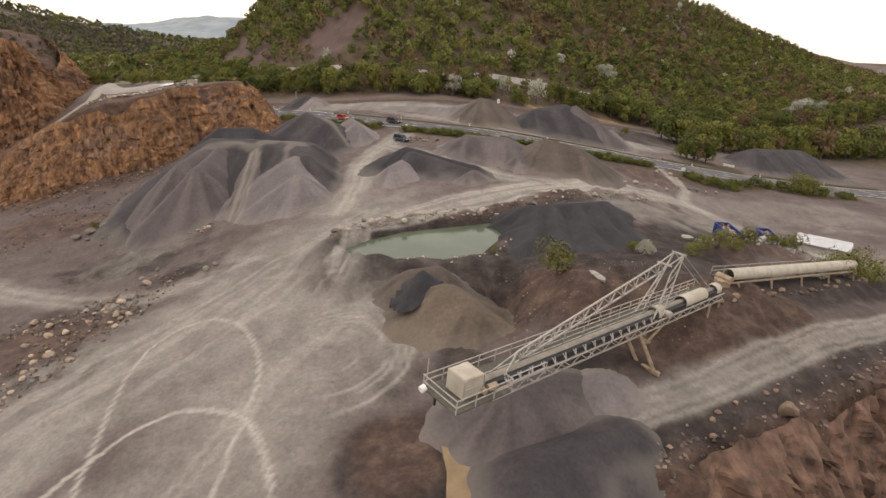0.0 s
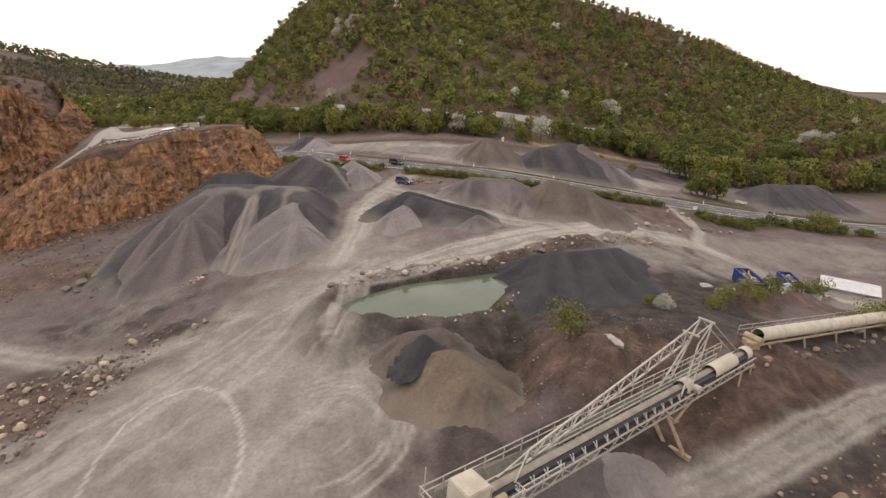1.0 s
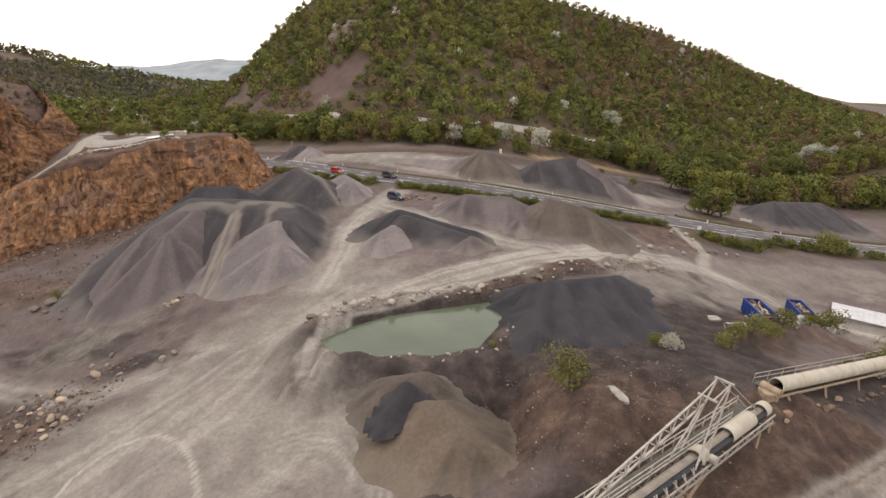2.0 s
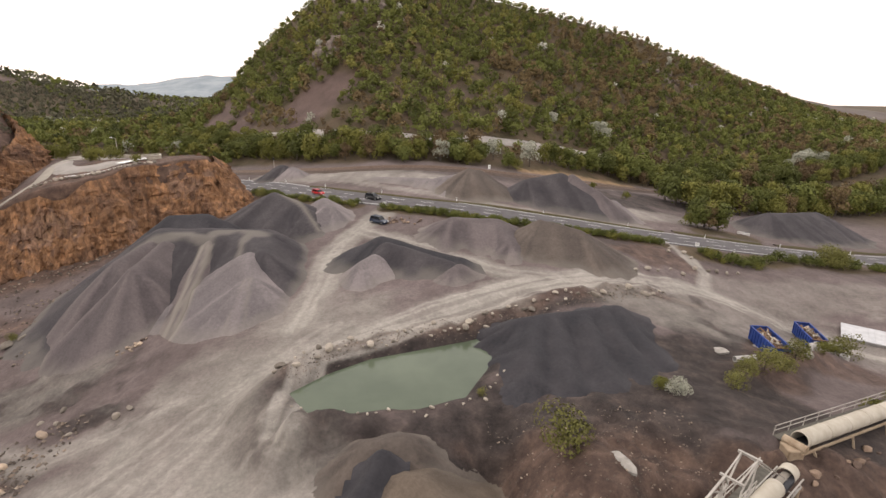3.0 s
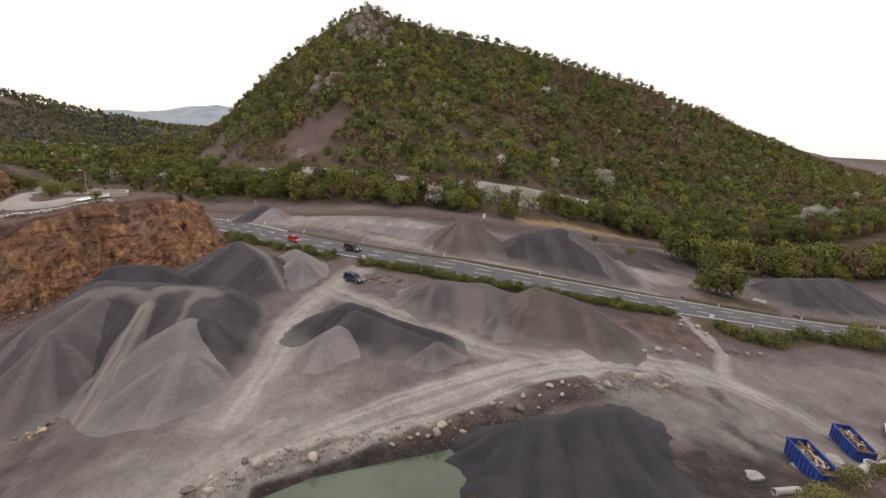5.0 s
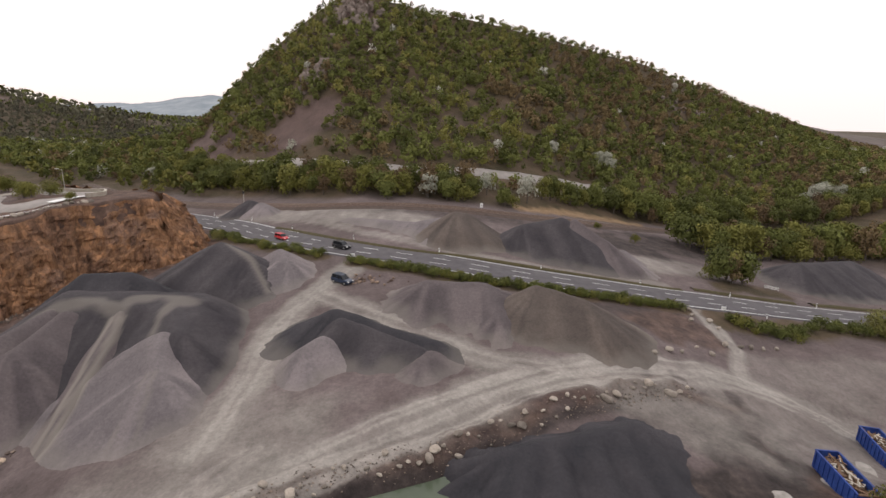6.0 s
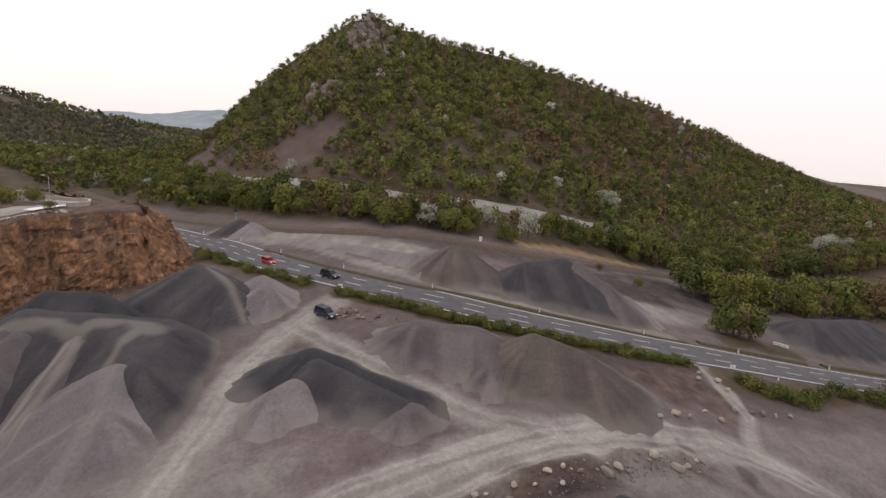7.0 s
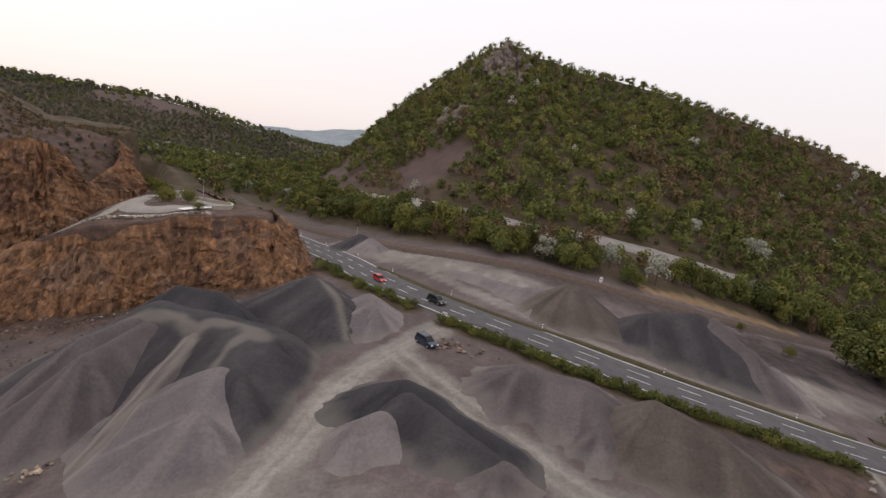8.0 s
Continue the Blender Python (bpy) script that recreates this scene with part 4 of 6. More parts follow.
rnd = random.Random(5)
bank, bank_n, bank_s = resample([(-18, 77.5), (-14, 82), (-7.5, 86), (0, 89), (7, 92), (13, 95.5), (22, 99.5), (32, 105.5), (39, 108), (46, 110.5)], 1.15)
for k, (p, n) in enumerate(zip(bank, bank_n)):
    o = rnd.uniform(-1.2, 1.4)
    boulder(p[0] + n[0] * o, p[1] + n[1] * o, rnd.choice((0.5, 0.6, 0.8, 1.0, 1.5)), 100 + k)
near_bank, near_n, _ = resample([(-15, 71), (-6, 69.8), (0, 70.3), (7, 73), (11.3, 80), (13.5, 88)], 1.6)
for k, (p, n) in enumerate(zip(near_bank, near_n)):
    boulder(p[0] + rnd.uniform(-0.8, 0.8), p[1] + rnd.uniform(-0.8, 0.8), rnd.choice((0.35, 0.45, 0.6)), 300 + k)
for k, (x, y) in enumerate([(39.4, 118.3), (43, 120), (46.4, 122.3), (49, 123), (53.6, 127.1), (57.5, 138), (59, 141), (59.9, 143.9), (61, 131), (64.6, 132), (67, 132.5), (70, 133.5), (73.1, 134.4), (56, 126), (63, 137.5), (62, 139.5), (41.5, 121.5)]):
    boulder(x, y, rnd.uniform(0.8, 1.5), 400 + k, label="pale boulder beside the access track", group="boulders beside the access track")
for k in range(34):
    x, y = rnd.gauss(-6.5, 2.6), rnd.gauss(138.6, 1.6)
    boulder(x, y, rnd.uniform(0.4, 0.9), 450 + k, STONES_RED, "reddish rubble stone on a low pile", "rubble near the parked car")
rim, rim_n, _ = resample([(20, 36.5), (29, 41.5), (44, 50), (63, 61), (86, 72)], 1.5)
for k, (p, n) in enumerate(zip(rim, rim_n)):
    o = rnd.uniform(-1.6, 0.4)
    boulder(p[0] + n[0] * o, p[1] + n[1] * o, rnd.choice((0.3, 0.4, 0.5, 0.7)), 500 + k, STONES_RED, "reddish boulder on the rim of the haul road", "boulders on the rim")
boulder(35.8, 42.4, 2.4, 555, STONES_RED, "tall pale pinkish boulder on the rim", "boulders on the rim", flat=1.5)
upper, upper_n, _ = resample([(36, 58.5), (45, 63.5), (57, 70.5), (74, 81)], 1.9)
for k, (p, n) in enumerate(zip(upper, upper_n)):
    boulder(p[0] + rnd.uniform(-0.6, 0.6), p[1] + rnd.uniform(-0.6, 0.6), rnd.choice((0.5, 0.8, 1.1)), 580 + k, STONES_RED, "brown boulder on the upper edge of the haul road", "boulders on the upper edge")
for k in range(120):
    x, y = rnd.uniform(-78, -47), rnd.uniform(48, 78)
    if y > 88 + 0.36 * (x + 40) - 4 or x > -44 - (70 - y) * 0.35:
        continue
    boulder(x, y, rnd.choice((0.5, 0.6, 0.8, 1.0, 1.5)), 700 + k, STONES_PALE, "pale ochre quarry stone on the rock field", "stones of the rock field")
lining, lining_n, _ = resample([(-106, 152.5), (-98, 154.5), (-90, 157.5), (-84, 162), (-79, 166.5)], 1.25)
for k, (p, n) in enumerate(zip(lining, lining_n)):
    boulder(p[0], p[1], rnd.uniform(0.8, 1.5), 860 + k, label="boulder set along the edge of the terrace", group="boulders along the terrace edge")
for k, (x, y, s) in enumerate([(-80, 107, 2.2), (-78, 109, 1.6), (-82, 105, 1.8), (-76, 110.5, 1.5), (-79, 104, 1.2), (-40, 78, 1.4), (-39, 79.5, 1.0), (-52, 84, 1.1), (-54, 82, 0.8), (-50, 80, 0.9), (-46, 77, 0.8), (3.2, 115.8, 0.9), (5, 115.2, 1.0), (6.3, 114.8, 1.3), (1.5, 116.6, 0.8)]):
    boulder(x, y, s, 900 + k, label="dark boulder in a low row", group="scattered boulders")

for k in range(22):
    boulder(-50 + rnd.gauss(0, 1.3), 98.2 + rnd.gauss(0, 0.9), rnd.uniform(0.3, 0.9), 950 + k, STONES_PALE, "buff broken stone at the foot of the gravel heap", "buff rubble below the ramp")


def stone_scatter(name, spots, sizes, mat, label, seed):
    """Loose stones, too small to pick apart."""
    rng = np.random.default_rng(seed)
    co = np.array([(1, 0, 0), (-1, 0, 0), (0, 1, 0), (0, -1, 0), (0, 0, 1), (0, 0, -1)], float) * 0.5
    fc = np.array([(0, 2, 4), (2, 1, 4), (1, 3, 4), (3, 0, 4), (2, 0, 5), (1, 2, 5), (3, 1, 5), (0, 3, 5)])
    n = len(spots)
    pts = co[None] * rng.uniform(0.6, 1.3, (n, 6, 1)) * sizes[:, None, None]
    a = rng.uniform(0, 6.28, n)
    c, s = np.cos(a)[:, None], np.sin(a)[:, None]
    pts = np.stack([pts[..., 0] * c - pts[..., 1] * s, pts[..., 0] * s + pts[..., 1] * c, pts[..., 2] * 0.8], -1)
    pts[..., 0] += spots[:, 0, None]
    pts[..., 1] += spots[:, 1, None]
    pts[..., 2] += (ground_height(spots[:, 0], spots[:, 1]) + 0.15 * sizes)[:, None]
    ob = sheet(name, pts.reshape(-1, 3), (fc[None] + 6 * np.arange(n)[:, None, None]).reshape(-1, 3), mat, smooth_shade=False)
    return tagged(ob, label, "rubble", kind="stuff")


def build_rubble(nt, bsdf):
    c = ramp(nt, island(nt), [(0.0, (0.07, 0.058, 0.05)), (0.6, (0.14, 0.112, 0.092)), (0.95, (0.26, 0.20, 0.155)), (1.0, (0.4, 0.33, 0.26))])
    nt.links.new(c, bsdf.inputs["Base Color"])


M_RUBBLE = material("mixed_rubble", build_rubble, 0.95)
rng = np.random.default_rng(3)
spots = np.concatenate([
    np.stack([rng.uniform(-85, -44, 2600), rng.uniform(44, 80, 2600)], 1),
    np.stack([rng.uniform(-125, -72, 1800), rng.uniform(100, 146, 1800)], 1)])
keep = (spots[:, 1] < 88 + 0.36 * (spots[:, 0] + 40) - 3) & (spots[:, 0] < -44 - (70 - spots[:, 1]) * 0.35) | (spots[:, 1] > 99)
keep &= fbm(spots[:, 0], spots[:, 1], 8, 3, 77) > -0.25
spots = spots[keep]
stone_scatter("rubble", spots, rng.choice([0.2, 0.25, 0.35, 0.5, 0.7], len(spots)), M_RUBBLE, "loose ochre and grey rubble on the quarry floor", 8)
p, n, s = resample(CLIFF[:8], 0.22)
out = rng.gamma(1.5, 1.6, len(p))
spots = p - n * out[:, None]
stone_scatter("talus", spots, rng.choice([0.25, 0.35, 0.5, 0.8], len(spots)), M_RUBBLE, "brown talus at the foot of the quarry wall", 9)
p, n, s = resample([(12, 31), (14, 33), (29, 39.5), (44, 47.5), (63, 58), (95, 70)], 0.035)
out = rng.uniform(0, 1, len(p)) ** 1.5 * 18
stone_scatter("slope_rubble", p - n * out[:, None], rng.choice([0.12, 0.18, 0.25, 0.4, 0.6], len(p)), M_RUBBLE, "reddish rubble on the slope below the rim", 10)
p, n, s = resample([(-17, 77), (-7.5, 86), (7, 92), (22, 99.5), (39, 108), (46, 110.5)], 0.06)
stone_scatter("bank_rubble", p + n * rng.normal(0, 1.0, len(p))[:, None], rng.choice([0.12, 0.18, 0.28], len(p)), M_RUBBLE, "small stones on the pond bank", 11)
spots = np.stack([rng.uniform(8, 30, 900), rng.uniform(50, 70, 900)], 1)
stone_scatter("mound_rubble", spots, rng.choice([0.1, 0.16, 0.28], 900), M_RUBBLE, "small stones on the spoil mounds", 12)


# ---- trees and shrubs ----
WALL_LINE = [(-149, 234), (-126, 208), (-111, 198), (-98, 192), (-90, 186.5), (-85.5, 179), (-85.5, 172)]
def leaf_cloud(rng, height, radius, count, leaf, trunk=0.28, lobes=9):
    """Leaf sprays on the shells of several lobes: quads (count, 4, 3) round a stem at the origin."""
    a = rng.uniform(0, 6.28, lobes)
    r = radius * 0.55 * np.sqrt(rng.uniform(0, 1, lobes))
    cz = height * (trunk + (1 - trunk) * rng.uniform(0.15, 0.8, lobes))
    cen = np.stack([r * np.cos(a), r * np.sin(a), cz], 1)
    cen[0] = (0, 0, height * 0.72)
    rad = radius * rng.uniform(0.42, 0.68, lobes)
    which = rng.integers(0, lobes, count)
    d = rng.normal(size=(count, 3))
    d[:, 2] = np.abs(d[:, 2]) - 0.9 * rng.uniform(0, 1, count)
    d /= np.linalg.norm(d, axis=1)[:, None]
    pos = cen[which] + d * (rad[which] * rng.uniform(0.75, 1.08, count))[:, None]
    nrm = d + 0.3 * rng.normal(size=(count, 3))
    nrm /= np.linalg.norm(nrm, axis=1)[:, None]
    t = np.cross(nrm, rng.normal(size=(count, 3)))
    t /= np.linalg.norm(t, axis=1)[:, None]
    b = np.cross(nrm, t)
    size = (leaf * rng.uniform(0.6, 1.3, count))[:, None]
    t, b = t * size, b * size * 0.7
    return np.stack([pos - t, pos - b * 0.8 + nrm * size * 0.15, pos + t, pos + b], 1)


def cloud_sheet(name, quads, mat, parent=None):
    q = quads.reshape(-1, 3)
    return sheet(name, q, np.arange(len(q)).reshape(-1, 4), mat, parent, smooth_shade=False)


def trunk_mesh(name, height, radius, rnd, parent, limbs=4):
    bm = bmesh.new()
    pipe(bm, (0, 0, -0.4), (0.08 * height * rnd.uniform(-0.4, 0.4), 0, height * 0.72), radius, 7, radius * 0.35)
    for k in range(limbs):
        a, z = 6.28 * k / limbs + rnd.uniform(-0.5, 0.5), height * rnd.uniform(0.25, 0.5)
        pipe(bm, (0, 0, z), (math.cos(a) * height * 0.22, math.sin(a) * height * 0.22, z + height * 0.25), radius * 0.45, 5, radius * 0.15)
    return part(name, bm, M_BARK, parent)


def tree(m, height, radius, count, leaf, mat, seed, label, group, category="tree", name="tree", trunk=0.25):
    rnd, rng = random.Random(seed), np.random.default_rng(seed)
    ob = root(name, m, label, category, group)
    trunk_mesh("trunk", height, 0.022 * height + 0.04, rnd, ob)
    cloud_sheet("crown", leaf_cloud(rng, height, radius, count, leaf, trunk), mat, ob)
    return ob


def grove(kinds, spots, seed):
    """One tree of each kind is built, the others are copies of it."""
    rnd, first = random.Random(seed), {}
    for x, y, k, s in spots:
        m = on_ground(x, y, rnd.uniform(0, 6.28), 0.1, s * rnd.uniform(0.88, 1.12))
        if k in first:
            copy_thing(first[k], m).scale = m.to_scale()
        else:
            first[k] = kinds[k](m)


BELT = "trees beside the railway"
belt_kinds = {
    "g": lambda m: tree(m, 8.5, 3.6, 1150, 0.36, M_LEAF, 1, "green broad-leaved tree beside the railway", BELT, trunk=0.06),
    "h": lambda m: tree(m, 7.0, 3.4, 950, 0.34, M_LEAF, 2, "green broad-leaved tree beside the railway", BELT, trunk=0.04),
    "b": lambda m: tree(m, 8.0, 3.2, 950, 0.34, M_LEAF_BRIGHT, 3, "fresh yellow-green tree beside the railway", BELT, trunk=0.06),
    "c": lambda m: tree(m, 5.0, 3.0, 800, 0.3, M_LEAF_BRIGHT, 4, "fresh yellow-green bushy tree beside the railway", BELT, trunk=0.0),
    "d": lambda m: tree(m, 8.5, 3.0, 650, 0.32, M_LEAF_DRY, 6, "brownish budding tree beside the railway", BELT, trunk=0.08),
    "w": lambda m: tree(m, 7.0, 2.6, 750, 0.28, M_BLOSSOM, 5, "white blossoming tree beside the railway", "blossoming trees"),
}
rnd = random.Random(11)
spots = [(38, 231, "w", 1.5), (1.5, 216, "w", 1.3), (22.5, 227, "w", 1.15), (88, 306, "w", 1.6), (92, 309, "w", 1.3), (86, 311, "w", 1.2), (60, 300, "w", 1.2), (226, 345, "w", 2.0), (236, 350, "w", 2.2), (245, 350, "w", 1.8), (216, 337, "w", 1.5), (-46, 251, "w", 0.9), (-12, 212, "h", 1.0), (8, 214, "h", 1.0), (14, 215, "c", 1.1), (28, 220, "h", 0.85), (31, 221, "c", 0.9), (45, 240, "b", 1.15), (52, 245, "b", 1.2), (58, 247, "g", 1.15), (64, 250, "b", 1.0), (70, 254, "g", 1.0), (49, 243, "g", 1.1), (-62, 246, "w", 0.6)]
line, ln, ls = resample([(-150, 318), (-100, 272), (-58, 240), (-24, 221), (0, 216), (20, 220)], 5.6)
for p, n in zip(line, ln):
    for row in range(3):
        o = 1 + row * 5.0 + rnd.uniform(-1.6, 1.6)
        spots.append((p[0] + n[0] * o + rnd.uniform(-1.5, 1.5), p[1] + n[1] * o, rnd.choice("ghhbbbccd"), rnd.uniform(0.85, 1.45)))
line, ln, ls = resample([(78, 258), (100, 266), (130, 282), (170, 302), (230, 330), (300, 368)], 5.6)
for p, n in zip(line, ln):
    for row in range(3):
        o = -4 + row * 6.5 + rnd.uniform(-2, 2)
        spots.append((p[0] + n[0] * o, p[1] + n[1] * o, rnd.choice("gbbghd"), rnd.uniform(0.9, 1.5)))
line, ln, ls = resample([(96, 210), (120, 217), (145, 226), (175, 238), (215, 255), (260, 275)], 5.2)
for p, n in zip(line, ln):
    for row in range(3):
        spots.append((p[0] + n[0] * row * 7 + rnd.uniform(-2, 2), p[1] + n[1] * row * 7 + rnd.uniform(-2, 2), rnd.choice("bbghbdc"), rnd.uniform(1.0, 1.7)))
for x, y, k, s in [(81, 172, "h", 1.1), (85, 173, "d", 1.1), (88.5, 174, "h", 1.15), (83, 177, "g", 1.1), (87, 179, "d", 1.15), (85, 176, "b", 1.1), (79.5, 174, "c", 0.9), (90, 177, "b", 1.0), (70, 205, "c", 0.6), (60, 214, "c", 0.5)]:
    spots.append((x, y, k, s))
grove(belt_kinds, spots, 21)

SHRUB = "shrubs along the highway"
shrub_kinds = {
    "a": lambda m: tree(m, 1.7, 1.5, 380, 0.17, M_LEAF, 31, "low green shrub along the highway", SHRUB, "shrub", "shrub", 0.0),
    "b": lambda m: tree(m, 1.3, 1.6, 360, 0.16, M_LEAF_BRIGHT, 32, "low fresh green shrub along the highway", SHRUB, "shrub", "shrub", 0.0),
}
rnd = random.Random(12)
spots = []
for pts, step, wide, size in (
        ([(-60, 186), (-38, 166), (-20, 154)], 1.0, 1.0, 0.85), ([(-12, 149), (7, 142), (24, 139.5), (43, 141), (58, 143.5)], 0.62, 0.8, 0.85),
        ([(68, 142), (80, 140.5), (84, 141.5)], 1.0, 1.6, 1.15), ([(88, 146), (98, 148.5), (126, 152)], 1.3, 1.6, 1.2)):
    p, n, s = resample(pts, step)
    for q in p:
        spots.append((q[0] + rnd.uniform(-wide, wide), q[1] + rnd.uniform(-wide, wide), rnd.choice("aab"), size * rnd.uniform(0.7, 1.2)))
grove(shrub_kinds, spots, 22)

SCRUB = "bushes on the spoil banks"
M_SCRUB = material("olive_budding_leaves", build_leaf((0.095, 0.092, 0.026), (0.142, 0.137, 0.038), (0.196, 0.185, 0.060)), 0.85)
scrub_kinds = {
    "a": lambda m: tree(m, 2.8, 2.0, 1200, 0.12, M_SCRUB, 41, "yellow-green budding bush on a spoil bank", SCRUB, "bush", "bush", 0.05),
    "b": lambda m: tree(m, 2.2, 1.6, 1000, 0.12, M_LEAF_BRIGHT, 42, "green bush on a spoil bank", SCRUB, "bush", "bush", 0.05),
    "w": lambda m: tree(m, 2.2, 1.7, 1000, 0.12, M_BLOSSOM, 43, "white blossoming bush on a spoil bank", SCRUB, "bush", "bush", 0.05),
}
grove(scrub_kinds, [(15, 60.5, "a", 1.25), (31, 73, "w", 1.1), (30, 74.5, "b", 0.8), (41, 78, "a", 0.9), (44, 81, "a", 0.9), (48.2, 83.5, "a", 1.15), (52.2, 85, "a", 0.95), (64.6, 94, "b", 1.0), (72.7, 99.7, "a", 1.3), (69, 97, "b", 0.9),
                    (60, 75, "w", 0.9), (57, 75, "b", 1.0), (62, 77, "a", 1.0), (66, 79, "a", 1.4), (70, 80, "a", 1.5), (74, 82, "b", 1.3), (78, 84, "a", 1.4), (8, 74.5, "a", 0.35), (-58.5, 169.5, "b", 1.6), (-60, 171, "b", 1.2), (-54.5, 178, "a", 1.1), (-80, 109, "a", 0.6),
                    (-105, 176, "b", 1.7), (-101, 174, "b", 1.6), (-108, 180, "b", 1.8), (-99, 179, "b", 1.5), (-104, 184, "a", 1.5), (-111, 184, "b", 1.6), (-86, 168, "b", 1.0), (-133, 204, "b", 2.2), (-146, 214, "b", 2.4), (-140, 211, "b", 2.0), (56, 88.5, "a", 1.0), (105, 148.5, "a", 2.0), (107.5, 149.5, "a", 1.8), (110, 150.5, "b", 1.6)], 23)


def forest(name, x0, x1, y0, y1, step, keep, count, leaf, height, mats, label, seed, lean=0.0, white=0.0):
    """Woods seen from afar, one joined sheet of leaf sprays for each of the tints."""
    rng = np.random.default_rng(seed)
    gx, gy = np.meshgrid(np.arange(x0, x1, step), np.arange(y0, y1, step))
    x = gx.ravel() + rng.uniform(-0.45, 0.45, gx.size) * step
    y = gy.ravel() + rng.uniform(-0.45, 0.45, gx.size) * step
    ok = keep(x, y, rng)
    x, y = x[ok], y[ok]
    z = ground_height(x, y)
    share = hill_share(x, y)
    stunted = 1 - 0.28 * smooth(0.86, 1.0, share) * (x > -300)
    tint = np.clip(0.43 + 0.32 * fbm(x, y, 50, 4, seed) + 0.2 * rng.normal(size=len(x)) + lean * x, 0, 0.96)
    tint = np.where(rng.uniform(0, 1, len(x)) < white, 0.99, tint)
    shapes = [leaf_cloud(rng, 1.0, 0.5, count, leaf, 0.08, 5) for _ in range(14)]
    for k, (mat, lo, hi) in enumerate(mats):
        idx = np.where((tint >= lo) & (tint < hi))[0]
        out = np.empty((len(idx), count, 4, 3), np.float32)
        for j, i in enumerate(idx):
            a = rng.uniform(0, 6.28)
            h = height * rng.uniform(0.5, 1.0) ** 1.3 * 1.4 * stunted[i]
            c, s = math.cos(a) * h * rng.uniform(0.8, 1.15), math.sin(a) * h * rng.uniform(0.8, 1.15)
            q = shapes[rng.integers(14)]
            out[j, ..., 0] = q[..., 0] * c - q[..., 1] * s + x[i]
            out[j, ..., 1] = q[..., 0] * s + q[..., 1] * c + y[i]
            out[j, ..., 2] = q[..., 2] * h + z[i] - 0.3
        ob = tagged(cloud_sheet(name, out, mat), label, "woods", kind="stuff")
        own = np.repeat(rng.uniform(-0.18, 0.30, len(idx)), count * 4).astype(np.float32)
        ob.data.attributes.new("tint", "FLOAT", "POINT").data.foreach_set("value", own)


def hill_keep(x, y, rng):
    u = hill_share(x, y)
    road = np.minimum(line_distance(x, y, HILL_ROAD)[0], line_distance(x, y + 7, HILL_ROAD)[0])
    return (u > 0.06) & (u < 1.04) & (scree(x, y) < rng.uniform(0.3, 0.75, len(x))) & (road > 4.5) & (rng.uniform(0, 1, len(x)) < 0.9 - 0.3 * smooth(0.2, 0.7, fbm(x, y, 45, 4, 66)))


forest("woods", -330, 440, 225, 640, 4.3, hill_keep, 96, 0.10, 6.0,
       [(M_LEAF_BRIGHT, 0.0, 0.16), (M_LEAF, 0.16, 0.66), (M_LEAF_DRY, 0.66, 0.97), (M_BLOSSOM, 0.97, 1.0)], "spring woods on the steep hillside", 61, 0.0004, 0.006)


def valley_keep(x, y, rng):
    return (hill_share(x, y) < 0.1) & (inside(x, y, PLATEAU) > 3) & (line_distance(x, y, RAILWAY)[0] > 9) & (line_distance(x, y, HIGHWAY)[0] > 9) & (y > 250 - 0.1 * x) & (rng.uniform(0, 1, len(x)) < 0.8)


forest("valley_trees", -430, -95, 255, 760, 7.0, valley_keep, 90, 0.11, 7.5, [(M_LEAF_BRIGHT, 0.0, 0.45), (M_LEAF, 0.45, 0.8), (M_LEAF_DRY, 0.8, 0.97), (M_BLOSSOM, 0.97, 1.0)], "green trees on the valley floor", 62, 0.0, 0.03)


def left_keep(x, y, rng):
    slope = (x < -235) & (y > 560) & (scree(x, y) < rng.uniform(0.3, 0.7, len(x))) & (rng.uniform(0, 1, len(x)) < 0.92)
    return slope & ((hill_share(x, y) < 0.0) | (x < -330))


forest("left_woods", -1350, -300, 540, 880, 7.2, left_keep, 30, 0.16, 6.0, [(M_LEAF, 0.0, 0.22), (M_WOOD_GREY, 0.22, 1.0)], "grey-green budding woods on the hill across the valley, haze put into their colour", 63)


def far_keep(x, y, rng):
    return fbm(x, y, 160, 3, 45) > -0.5


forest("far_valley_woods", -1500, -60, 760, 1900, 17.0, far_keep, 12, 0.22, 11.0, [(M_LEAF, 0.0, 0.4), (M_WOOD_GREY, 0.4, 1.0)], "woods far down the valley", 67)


def near_left_keep(x, y, rng):
    return (inside(x, y, CRAG) > 8) & (inside(x, y, PLATEAU) < -25) & (y > 205) & (line_distance(x, y, TERRACE)[0] > 5) & (line_distance(x, y, HAIRPIN)[0] > 5) & (line_distance(x, y, WALL_LINE)[0] > 5) & (rng.uniform(0, 1, len(x)) < 0.6)


def meadow_keep(x, y, rng):
    return (inside(x, y, PLATEAU) > 3) & (inside(x, y, CRAG) > 3) & ((hill_share(x, y) < 0.0) | (x < -300)) & (line_distance(x, y, RAILWAY)[0] > 10) & (line_distance(x, y, HIGHWAY)[0] > 10) & (fbm(x, y, 70, 3, 44) > -0.4)


